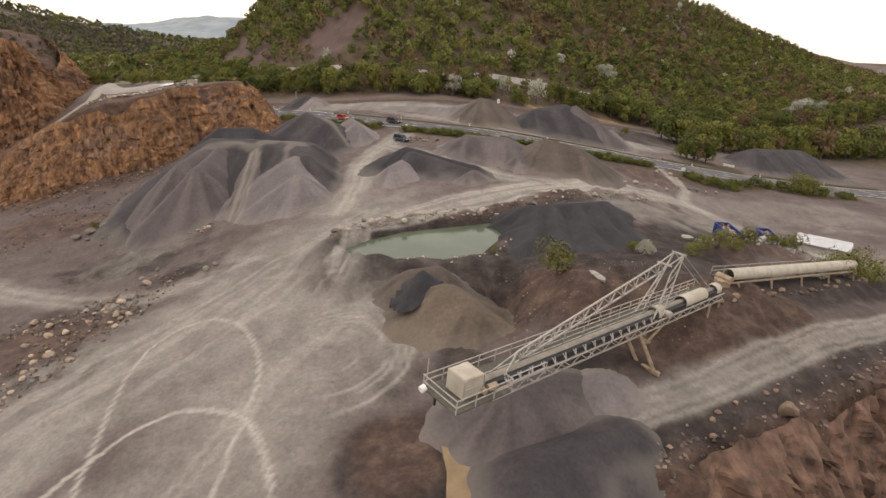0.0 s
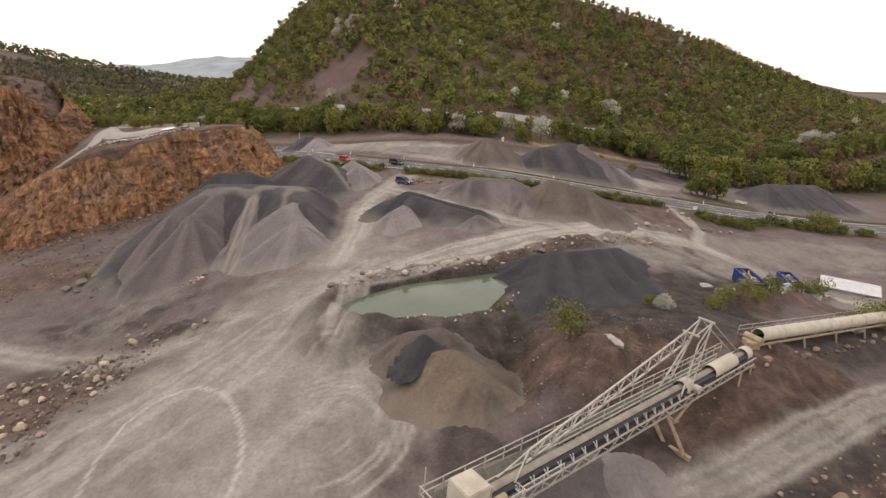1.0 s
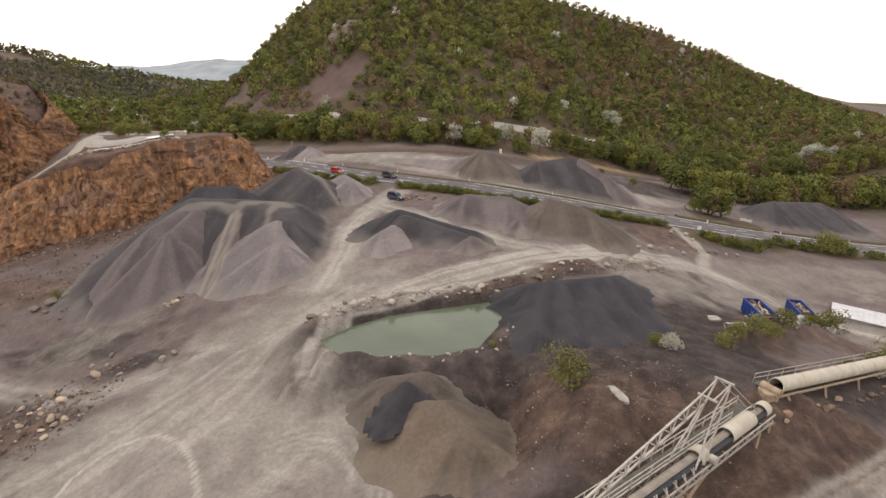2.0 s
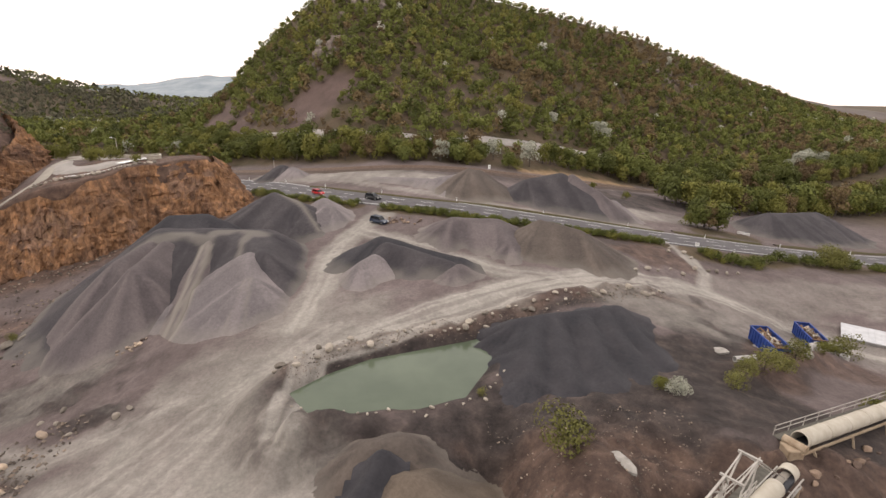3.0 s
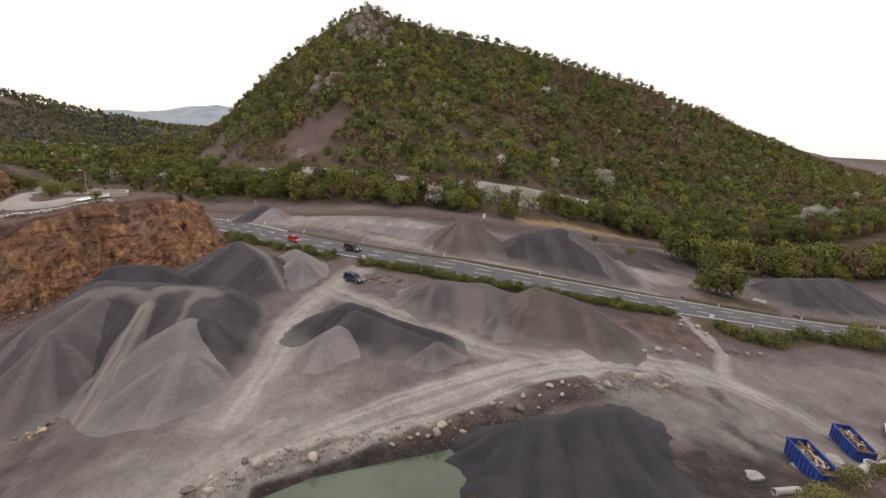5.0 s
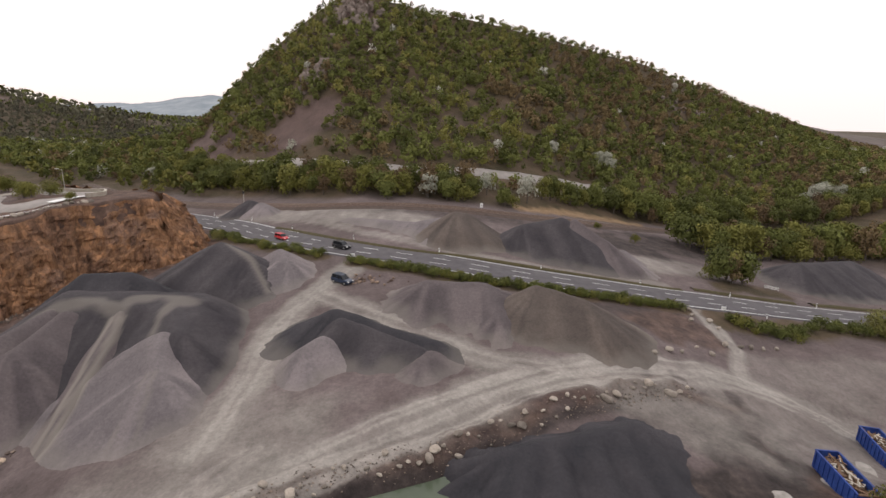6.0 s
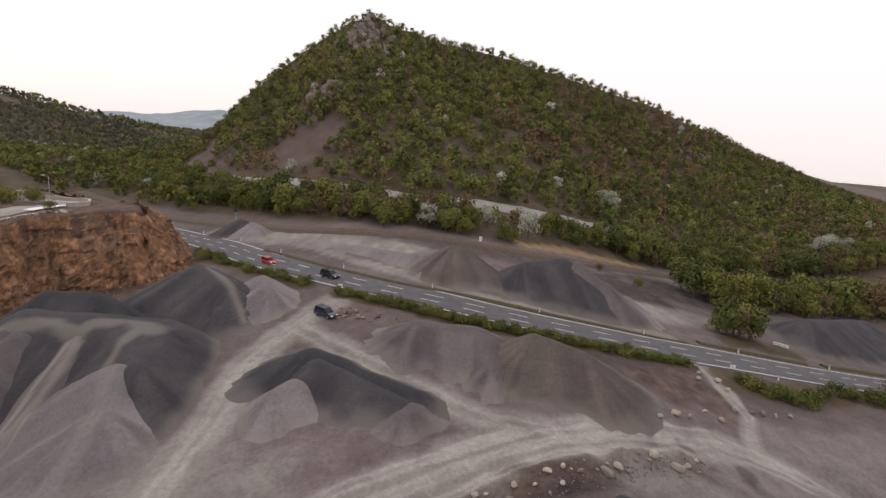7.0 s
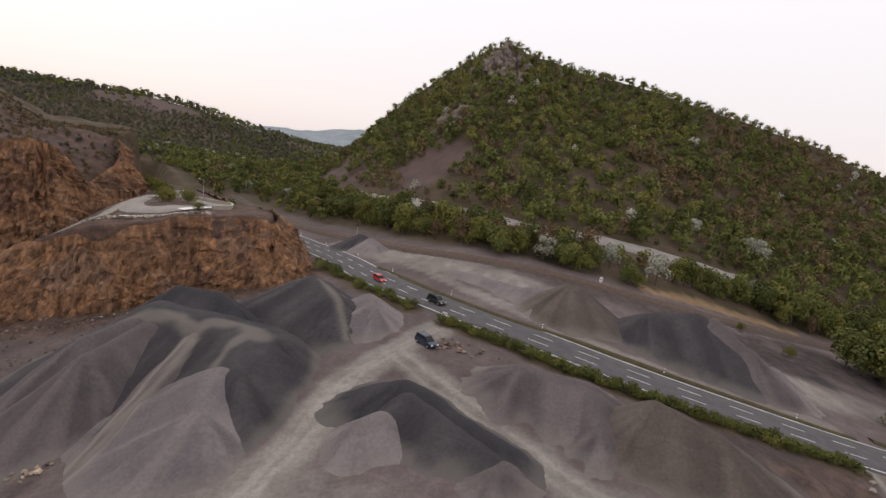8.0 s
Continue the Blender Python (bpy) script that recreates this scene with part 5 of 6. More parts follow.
forest("terrace_thicket", -330, -120, 205, 420, 6.0, near_left_keep, 80, 0.12, 3.6, [(M_LEAF, 0.0, 0.5), (M_LEAF_DRY, 0.5, 0.97), (M_BLOSSOM, 0.97, 1.0)], "green thicket behind the terrace", 64)
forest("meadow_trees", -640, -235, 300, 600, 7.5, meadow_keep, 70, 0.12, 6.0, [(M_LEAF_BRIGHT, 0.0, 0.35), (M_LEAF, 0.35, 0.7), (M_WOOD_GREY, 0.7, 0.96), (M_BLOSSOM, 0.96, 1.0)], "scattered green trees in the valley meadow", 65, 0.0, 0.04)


def crag_keep(x, y, rng):
    return (inside(x, y, CRAG) < -8) & (rng.uniform(0, 1, len(x)) < 0.6 + 0.4 * smooth(-0.1, 0.5, fbm(x, y, 25, 3, 46)))


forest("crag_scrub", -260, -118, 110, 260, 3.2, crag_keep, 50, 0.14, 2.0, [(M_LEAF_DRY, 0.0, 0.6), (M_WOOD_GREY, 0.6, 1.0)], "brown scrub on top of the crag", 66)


# ---- rock outcrops on the hill ----
def outcrop(cx, cy, rx, ry, count, size, seed):
    """Broken ribs of rock that stand out of the hillside."""
    rnd = random.Random(seed)
    bm = bmesh.new()
    for k in range(count):
        x, y = cx + rnd.gauss(0, rx), cy + rnd.gauss(0, ry)
        r = size * rnd.uniform(0.5, 1.3)
        m = Matrix.Translation((x, y, ground_at(x, y) + 0.25 * r)) @ Euler((rnd.uniform(-0.4, 0.4), rnd.uniform(-0.4, 0.4), rnd.uniform(0, 6.28))).to_matrix().to_4x4() @ Matrix.Diagonal((r, r * rnd.uniform(0.6, 1.0), r * rnd.uniform(0.9, 1.7), 1))
        made = bmesh.ops.create_icosphere(bm, subdivisions=2, radius=0.5, matrix=m)["verts"]
        mid = m.translation
        for v in made:
            v.co += (v.co - mid) * rnd.uniform(-0.28, 0.22)
    return tagged(part("rock_outcrop", bm, M_OUTCROP), "pale pinkish-grey rock outcrop on the wooded hill", "rock", kind="structure")


M_OUTCROP = plain("pinkish_grey_rock", (0.10, 0.080, 0.068), (0.27, 0.22, 0.19), 0.35, 0.95, 0.0, 0.6)
outcrop(-55, 397, 8, 7, 60, 5.0, 1)
outcrop(-46, 388, 6, 6, 22, 3.5, 2)
outcrop(-68, 348, 5.5, 5, 34, 4.0, 3)
outcrop(-59, 347, 4, 4, 18, 3.4, 4)
outcrop(178, 443, 8, 3, 24, 3.6, 5)
outcrop(192, 445, 7, 3, 24, 3.8, 6)
outcrop(-30, 372, 3, 3, 10, 3.0, 7)

# ---- stacker conveyor ----
M_STEEL = plain("dusty_galvanised_steel", (0.30, 0.28, 0.25), (0.46, 0.43, 0.39), 1.2, 0.6, 0.2)
M_RUST = plain("rusty_beige_steel", (0.24, 0.17, 0.11), (0.42, 0.34, 0.25), 0.9, 0.8, 0.1)
M_HOOD = plain("beige_sheet_metal", (0.34, 0.30, 0.24), (0.48, 0.44, 0.37), 0.6, 0.6)
M_BELT = plain("dusty_rubber_belt", (0.17, 0.15, 0.125), (0.29, 0.26, 0.22), 0.7, 0.9)
M_RUBBER = plain("black_rubber", (0.018, 0.018, 0.022), (0.04, 0.04, 0.045), 2.0, 0.7)
M_GRATE = plain("dirty_walkway_grating", (0.07, 0.065, 0.055), (0.13, 0.12, 0.10), 2.0, 0.9)
M_CONCRETE = plain("pale_concrete", (0.32, 0.31, 0.29), (0.46, 0.44, 0.42), 1.0, 0.9)
M_WHITE = plain("white_paint", (0.66, 0.66, 0.64), (0.82, 0.82, 0.80), 1.0, 0.6)

HEAD, TAIL = Vector((0.4, 30.4, 12.9)), Vector((34.9, 59.0, 9.0))
stacker = root("stacker_conveyor", Matrix.Translation(HEAD), "tall galvanised stacker conveyor with lattice mast and dusty belt", "conveyor")
boom = TAIL - HEAD
BOOM = boom.length
along = boom.normalized()
across = Vector((along.y, -along.x, 0)).normalized()
above = across.cross(along)


def at(s, v, h):
    """A place on the stacker: metres from its head, to the belt's side, above the deck; from its base."""
    return along * s + across * v + above * h


def member(name, a, b, w, mat=M_STEEL, parent=stacker, h=None):
    return bar(name, at(*a), at(*b), w, mat, parent, h)


def deck(name, s0, s1, v0, v1, h, thick, mat, parent=stacker):
    bm = bmesh.new()
    vs = [bm.verts.new(at(s, v, hh)) for hh in (h - thick, h) for s, v in ((s0, v0), (s1, v0), (s1, v1), (s0, v1))]
    for f in ((3, 2, 1, 0), (4, 5, 6, 7), (0, 1, 5, 4), (1, 2, 6, 5), (2, 3, 7, 6), (3, 0, 4, 7)):
        bm.faces.new([vs[i] for i in f])
    return part(name, bm, mat, parent)


deck("walkway", 5.2, BOOM - 1, -1.75, -0.75, 0.0, 0.08, M_GRATE)
deck("head_platform", -0.4, 5.2, -1.9, 2.0, 0.0, 0.12, M_GRATE)
# the troughed belt with its dark flanks
bm = bmesh.new()
prof = [(-0.32, 0.54), (-0.18, 0.61), (-0.02, 0.63), (0.15, 0.6), (0.3, 0.5), (0.3, 0.44), (-0.32, 0.44)]
rows = []
for s in np.linspace(3.2, BOOM - 0.4, 40):
    rows.append([bm.verts.new(at(s, 0.25 + v, h)) for v, h in prof])
for a, b in zip(rows, rows[1:]):
    for k in range(len(prof)):
        bm.faces.new((a[k], a[(k + 1) % len(prof)], b[(k + 1) % len(prof)], b[k]))
part("belt", bm, M_BELT, stacker, "dusty beige conveyor belt")
deck("belt_flank", 3.2, BOOM - 0.4, 0.56, 1.0, 0.42, 0.45, M_RUBBER)
deck("return_belt", 3.2, BOOM - 0.4, -0.35, 0.85, -0.12, 0.05, M_RUBBER)
for k in range(16):
    s = 5.5 + k * 1.45
    member("idler_bracket", (s, 0.95, 0.52), (s + 0.18, 1.25, 0.02), 0.09)
    member("idler_bracket", (s + 0.36, 0.95, 0.52), (s + 0.18, 1.25, 0.02), 0.09)
# box girder under the belt
for v in (-0.8, 1.3):
    for h in (-0.05, -0.85):
        member("girder_chord", (4.0, v, h), (BOOM, v, h), 0.12)
    for k in range(17):
        s = 4.2 + k * 2.4
        member("girder_diagonal", (s, v, -0.82), (s + 1.2, v, -0.1), 0.07)
        member("girder_diagonal", (s + 1.2, v, -0.1), (s + 2.4, v, -0.82), 0.07)
for k in range(10):
    member("girder_tie", (4.5 + k * 4.3, -0.8, -0.85), (4.5 + k * 4.3, 1.3, -0.85), 0.09)


def handrail(s0, s1, v, step=1.9, lean=0.0):
    for h in (0.55, 1.08):
        member("handrail", (s0, v, h), (s1, v, h), 0.07)
    n = max(2, round((s1 - s0) / step))
    for k in range(n + 1):
        s = s0 + (s1 - s0) * k / n
        member("rail_post", (s, v, 0), (s, v, 1.1), 0.07)


handrail(-0.4, BOOM - 2, -1.8)
handrail(9.0, BOOM - 6, -0.72, 3.0)
handrail(-0.4, 5.2, 2.0)
handrail(5.2, 9.5, 1.75)
for h in (0.55, 1.08):
    member("handrail", (-0.4, -1.9, h), (-0.4, 2.0, h), 0.07)
    member("handrail", (5.2, 1.2, h), (5.2, 2.0, h), 0.07)
# drive housing at the head
bm = bmesh.new()
corners = [at(s, v, h) for h in (0.05, 1.75) for s, v in ((1.0, -0.9), (3.0, -0.9), (3.0, 1.1), (1.0, 1.1))]
vs = [bm.verts.new(c) for c in corners]
for f in ((3, 2, 1, 0), (4, 5, 6, 7), (0, 1, 5, 4), (1, 2, 6, 5), (2, 3, 7, 6), (3, 0, 4, 7)):
    bm.faces.new([vs[i] for i in f])
bmesh.ops.bevel(bm, geom=bm.edges[:], offset=0.07, segments=2, affect="EDGES")
housing = part("drive_housing", bm, M_HOOD, stacker, "beige sheet-metal drive housing")
for s in (1.02, 2.98):
    bar("housing_frame", at(s, 1.13, 0.1), at(s, 1.13, 1.7), 0.08, M_STEEL, housing)
bar("housing_frame", at(1.0, 1.13, 0.9), at(3.0, 1.13, 0.9), 0.08, M_STEEL, housing)
bm = bmesh.new()
pipe(bm, at(3.4, 1.2, 0.35), at(4.3, 1.2, 0.35), 0.3)
pipe(bm, at(3.0, -0.5, 0.3), at(3.0, 1.4, 0.3), 0.26)
part("drive_motor", bm, M_RUST, stacker, "rusty drive motor and drum")
member("lamp_pole", (0.0, -1.9, 0.0), (0.0, -1.95, 2.3), 0.06)
bm = bmesh.new()
pipe(bm, at(-0.55, -1.4, 0.3), at(-0.95, -1.4, 0.2), 0.28)
part("floodlight", bm, M_WHITE, stacker, "white floodlight at the head")
member("hanging_weight", (-0.35, -0.4, -0.1), (-0.35, -0.4, -0.7), 0.16, M_RUBBER)
# lattice stay from the boom up to the mast
def stay(share, v, lower):
    """Along the stay: on its upper chord, or on its lower one."""
    s0, h0, s1, h1 = (7.8, 0.1, 30.4, 4.8) if lower else (8.2, 1.2, 29.4, 5.9)
    return (s0 + (s1 - s0) * share, v, h0 + (h1 - h0) * share)


STAY_V = -0.45
for lower in (False, True):
    member("stay_chord", stay(0, STAY_V, lower), stay(1, STAY_V, lower), 0.15)
member("stay_post", stay(0, STAY_V, True), stay(0, STAY_V, False), 0.15)
member("stay_post", stay(1, STAY_V, True), stay(1, STAY_V, False), 0.12)
for k in range(11):
    a, b = k / 11, (k + 1) / 11
    member("stay_diagonal", stay(a, STAY_V, False), stay((a + b) / 2, STAY_V, True), 0.1)
    member("stay_diagonal", stay((a + b) / 2, STAY_V, True), stay(b, STAY_V, False), 0.1)
    member("stay_post", stay((a + b) / 2, STAY_V, True), stay((a + b) / 2, STAY_V, False), 0.07)
member("stay_foot", (5.2, STAY_V, 0.2), stay(0.0, STAY_V, False), 0.1)
member("stay_foot", (5.2, 0.9, 0.2), stay(0.0, STAY_V, False), 0.1)
# raking mast struts, the arm over the stay's end and the back stays
for v in (-0.7, 0.7):
    member("mast_strut", (27.9, v * 1.5, 0.2), (30.4, v * 0.7, 4.8), 0.13)
    member("mast_strut", (29.6, v * 1.5, 0.0), (32.2, v * 0.8, 6.6), 0.12)
    member("mast_arm", (29.4, v * 0.7, 5.9), (32.2, v * 0.8, 6.65), 0.1)
    member("mast_arm", (30.4, v * 0.7, 4.8), (32.2, v * 0.8, 6.6), 0.1)
    member("back_stay", (32.2, v * 0.8, 6.65), (42.0, v * 0.9, 0.8), 0.09)
    for k in range(4):
        a, b = 0.1 + k * 0.2, 0.2 + k * 0.2
        member("mast_brace", (27.9 + 3.1 * a, v * (1.5 - 0.8 * a), 0.2 + 5.3 * a), (29.6 + 2.6 * b, v * (1.5 - 0.7 * b), 6.6 * b), 0.06)
member("mast_head", (32.2, -0.8, 6.65), (32.2, 0.8, 6.65), 0.18)
member("mast_head", (29.4, -0.8, 5.9), (29.4, 0.8, 5.9), 0.16)


def hood(s0, s1, r, mat=M_HOOD, parent=stacker, name="belt_hood"):
    """A half-round cover over the belt, with thickness."""
    bm = bmesh.new()
    rings = []
    for s in (s0, s1):
        for rr in (r, r - 0.06):
            rings.append([bm.verts.new(at(s, 0.25 + math.cos(a) * rr, 0.25 + math.sin(a) * rr)) for a in np.linspace(-0.25, math.pi + 0.25, 18)])
    for a, b in ((rings[0], rings[2]), (rings[3], rings[1]), (rings[1], rings[0]), (rings[2], rings[3])):
        for k in range(17):
            bm.faces.new((a[k], a[k + 1], b[k + 1], b[k]))
    return part(name, bm, mat, parent, "beige half-round belt hood")


hood(29.2, 30.6, 0.78)
hood(35.4, 40.8, 0.8)
hood(BOOM - 1.6, BOOM - 0.3, 0.78)
bm = bmesh.new()
pipe(bm, at(30.6, 1.0, 0.3), at(30.6, 1.6, 0.3), 0.4)
part("slewing_drum", bm, M_STEEL, stacker)
# raking legs down to the bank
foot = Vector((22.8, 46.5, 0))
foot.z = ground_at(foot.x, foot.y) + 0.1
for v in (-0.8, 1.2):
    bar("support_leg", at(25.5, v, -0.9), foot + across * (v - 0.6) - HEAD, 0.34, M_RUST, stacker)
    bar("leg_brace", at(30.4, v, -0.8), at(27.3, v, -2.4), 0.2, M_RUST, stacker)
bar("support_tie", at(28.3, -0.8, -2.6), at(28.3, 1.2, -2.6), 0.2, M_RUST, stacker)
bar("sole_plate", foot + across * -1.4 - HEAD, foot + across * 1.2 - HEAD, 0.4, M_RUST, stacker)
for s in (BOOM - 3.5, BOOM - 0.8):
    for v in (-0.9, 1.3):
        p = HEAD + at(s, v, -0.8)
        bar("tail_leg", at(s, v, -0.8), Vector((p.x, p.y, ground_at(p.x, p.y) - 0.3)) - HEAD, 0.2, M_RUST, stacker)

# ---- feed conveyor in its round tube ----
FEED_A, FEED_B = Vector((38.8, 63.2, 9.2)), Vector((69.0, 79.6, 4.8))
feed = root("feed_conveyor", Matrix.Translation(FEED_A), "beige half-round covered feed conveyor on rusty trestles", "conveyor")
fa = (FEED_B - FEED_A).normalized()
fs = Vector((fa.y, -fa.x, 0)).normalized()
fu = fs.cross(fa)
flen = (FEED_B - FEED_A).length
bm = bmesh.new()
rings = []
for s in (0.0, flen):
    for rr in (0.85, 0.77):
        rings.append([bm.verts.new(fa * s + fs * math.cos(a) * rr + fu * math.sin(a) * rr) for a in np.linspace(-0.6, math.pi + 0.6, 24)])
for a, b in ((rings[0], rings[2]), (rings[3], rings[1]), (rings[1], rings[0]), (rings[2], rings[3])):
    for k in range(23):
        bm.faces.new((a[k], a[k + 1], b[k + 1], b[k]))
bmesh.ops.recalc_face_normals(bm, faces=bm.faces[:])
tube = part("tube_cover", bm, M_HOOD, feed, "beige half-round sheet cover")
for k in range(9):
    s = 0.4 + k * (flen - 0.8) / 8
    bm = bmesh.new()
    pts = [fa * s + fs * math.cos(a) * 0.87 + fu * math.sin(a) * 0.87 for a in np.linspace(-0.5, math.pi + 0.5, 14)]
    for p, q in zip(pts, pts[1:]):
        beam(bm, p, q, 0.09, 0.05)
    part("cover_band", bm, M_HOOD, tube)
bar("feed_belt", fa * -0.6 - fu * 0.35, fa * flen - fu * 0.35, 1.1, M_RUBBER, feed, 0.12)
for v in (-1.0, 1.0):
    bar("bed_chord", fa * -1.2 + fs * v - fu * 0.75, fa * flen + fs * v - fu * 0.75, 0.2, M_RUST, feed)
bar("feed_walkway", fa * -0.5 - fs * 1.7 - fu * 0.8, fa * flen - fs * 1.7 - fu * 0.8, 0.9, M_GRATE, feed, 0.07)
for h in (-0.2, 0.35):
    bar("handrail", fa * -0.5 - fs * 2.15 + fu * h, fa * flen - fs * 2.15 + fu * h, 0.06, M_STEEL, feed)
for k in range(13):
    s = -0.5 + k * (flen + 0.5) / 12
    bar("rail_post", fa * s - fs * 2.15 - fu * 0.8, fa * s - fs * 2.15 + fu * 0.4, 0.06, M_STEEL, feed)
bm = bmesh.new()
pipe(bm, fa * -0.7 - fs * 1.1 - fu * 0.3, fa * -0.7 + fs * 1.1 - fu * 0.3, 0.4)
part("head_drum", bm, M_RUST, feed, "rusty head drum")
bm = bmesh.new()
slab(bm, 0, 0, 0, 1.6, 1.5, 1.5, Matrix.Translation(fa * -0.9 - fu * 1.3))
bmesh.ops.bevel(bm, geom=bm.edges[:], offset=0.1, segments=1, affect="EDGES")
part("transfer_chute", bm, M_RUST, feed, "rusty transfer chute")
for k in range(5):
    s = 1.0 + k * (flen - 2) / 4
    for v in (-1.0, 1.0):
        p = FEED_A + fa * s + fs * v * 1.4
        bar("trestle_leg", fa * s + fs * v - fu * 0.8, Vector((p.x, p.y, ground_at(p.x, p.y) - 0.2)) - FEED_A, 0.2, M_RUST, feed)


# ---- skips, pipes, shed ----
M_BLUE = plain("scratched_blue_paint", (0.015, 0.035, 0.16), (0.03, 0.07, 0.26), 1.2, 0.55)
M_SCRAP = plain("rusty_scrap", (0.10, 0.06, 0.04), (0.25, 0.16, 0.10), 2.5, 0.9)


def skip(x, y, turn, full_label, seed):
    L, W, H = 7.8, 2.6, 2.2
    rnd = random.Random(seed)
    ob = root("skip_container", on_ground(x, y, turn, 0.0), full_label, "container", "blue skip containers")
    for name, cx, cy, sx, sy in (("side_wall", 0, W / 2, L, 0.1), ("side_wall", 0, -W / 2, L, 0.1), ("end_wall", L / 2, 0, 0.1, W - 0.12), ("tail_door", -L / 2, 0, 0.1, W - 0.12)):
        bm = bmesh.new()
        slab(bm, cx, cy, 0.25 + H / 2, sx, sy, H)
        wall = part(name, bm, M_BLUE, ob)
        n = 9 if sx > 1 else 3
        for k in range(n):
            f = -0.45 + 0.9 * k / (n - 1)
            bm = bmesh.new()
            slab(bm, cx + (f * L if sx > 1 else math.copysign(0.09, cx)), cy + (math.copysign(0.09, cy) if sx > 1 else f * W), 0.25 + H / 2, 0.12, 0.12, H)
            part("rib", bm, M_BLUE, wall)
        bm = bmesh.new()
        slab(bm, cx, cy, 0.25 + H + 0.05, sx + 0.12, sy + 0.12, 0.14)
        part("top_rail", bm, M_SCRAP if name == "tail_door" else M_BLUE, wall)
    bm = bmesh.new()
    slab(bm, 0, 0, 0.25, L, W, 0.14)
    part("floor_plate", bm, M_SCRAP, ob)
    for s in (-1, 1):
        bar("runner", (-L / 2, 0.55 * s, 0.1), (L / 2, 0.55 * s, 0.1), 0.18, M_RUBBER, ob)
        bm = bmesh.new()
        pipe(bm, (-L / 2 + 0.5, 0.75 * s - 0.15, 0.14), (-L / 2 + 0.5, 0.75 * s + 0.15, 0.14), 0.16)
        part("roller", bm, M_RUBBER, ob)
    bm = bmesh.new()
    for k in range(70):
        c = Vector((rnd.uniform(-0.42, 0.42) * L, rnd.uniform(-0.38, 0.38) * W, rnd.uniform(1.5, 2.35)))
        a = Vector((rnd.gauss(0, 1), rnd.gauss(0, 0.6), rnd.gauss(0, 0.35))).normalized() * rnd.uniform(0.3, 0.9)
        beam(bm, c - a, c + a, rnd.uniform(0.06, 0.3), rnd.uniform(0.04, 0.14))
    slab(bm, 0, 0, 1.0, L - 0.3, W - 0.3, 1.3)
    part("scrap_load", bm, M_SCRAP, ob, "rusty mixed scrap")
    bm = bmesh.new()
    for k in range(16):
        c = Vector((rnd.uniform(-0.3, 0.3) * L, rnd.uniform(-0.3, 0.3) * W, rnd.uniform(2.2, 2.5)))
        a = Vector((rnd.gauss(0, 1), rnd.gauss(0, 0.6), rnd.gauss(0, 0.2))).normalized() * rnd.uniform(0.3, 0.9)
        beam(bm, c - a, c + a, rnd.uniform(0.1, 0.3), 0.06)
    part("pale_boards", bm, M_HOOD, ob, "pale broken boards")
    return ob


skip(55.3, 93.6, math.atan2(8.8, 0.9), "scratched blue skip container full of scrap and boards", 1)
skip(72.5, 107.6, math.atan2(8.8, 2.0), "scratched blue skip container full of rusty scrap", 2)


def concrete_ring(x, y, r, length, turn, tilt, label):
    bm = bmesh.new()
    rings = []
    for z in (0, length):
        for rr in (r, r * 0.8):
            rings.append([bm.verts.new((math.cos(a) * rr, math.sin(a) * rr, z)) for a in np.linspace(0, 2 * math.pi, 22, endpoint=False)])
    for a, b in ((rings[0], rings[2]), (rings[3], rings[1]), (rings[1], rings[0]), (rings[2], rings[3])):
        for k in range(22):
            bm.faces.new((a[k], a[(k + 1) % 22], b[(k + 1) % 22], b[k]))
    bmesh.ops.recalc_face_normals(bm, faces=bm.faces[:])
    ob = part("concrete_ring", bm, M_CONCRETE)
    ob.matrix_world = Matrix.Translation((x, y, ground_at(x, y) + (r * 0.95 if tilt > 45 else -0.05))) @ Matrix.Rotation(radians(turn), 4, "Z") @ Matrix.Rotation(radians(tilt), 4, "Y")
    return tagged(ob, label, "concrete ring", "concrete rings beside the bank")


concrete_ring(45.6, 86.3, 0.45, 3.4, 10, 90, "long grey concrete pipe lying on the ground")
concrete_ring(61.8, 93.9, 0.6, 1.6, 30, 90, "pale concrete ring lying on its side")
concrete_ring(66.7, 97.6, 0.95, 1.5, 0, 0, "pale concrete ring standing upright")
concrete_ring(70.2, 98.8, 0.85, 1.0, 60, 90, "pale concrete ring lying on its side")
concrete_ring(71.2, 97.4, 0.7, 0.8, 20, 0, "pale concrete ring standing upright")
concrete_ring(59.0, 89.5, 0.55, 0.7, 80, 70, "pale concrete ring tipped into the soil")


M_SLAB = plain("dusty_concrete", (0.20, 0.185, 0.165), (0.36, 0.335, 0.305), 1.4, 0.95)


def lying_slab(x, y, w, d, turn, seed, label):
    rnd = random.Random(seed)
    bm = bmesh.new()
    pts = [(w * 0.5 * math.cos(a) * rnd.uniform(0.75, 1.15), d * 0.5 * math.sin(a) * rnd.uniform(0.75, 1.15)) for a in np.linspace(0, 6.28, 9)[:-1]]
    base = bm.faces.new([bm.verts.new((px, py, 0)) for px, py in pts])
    up = bmesh.ops.extrude_face_region(bm, geom=[base])["geom"]
    bmesh.ops.translate(bm, verts=[v for v in up if isinstance(v, bmesh.types.BMVert)], vec=(0, 0, 0.3))
    bmesh.ops.recalc_face_normals(bm, faces=bm.faces[:])
    ob = part("concrete_slab", bm, M_SLAB)
    ob.matrix_world = on_ground(x, y, turn, 0.12)
    return tagged(ob, label, "concrete slab", "concrete slabs")


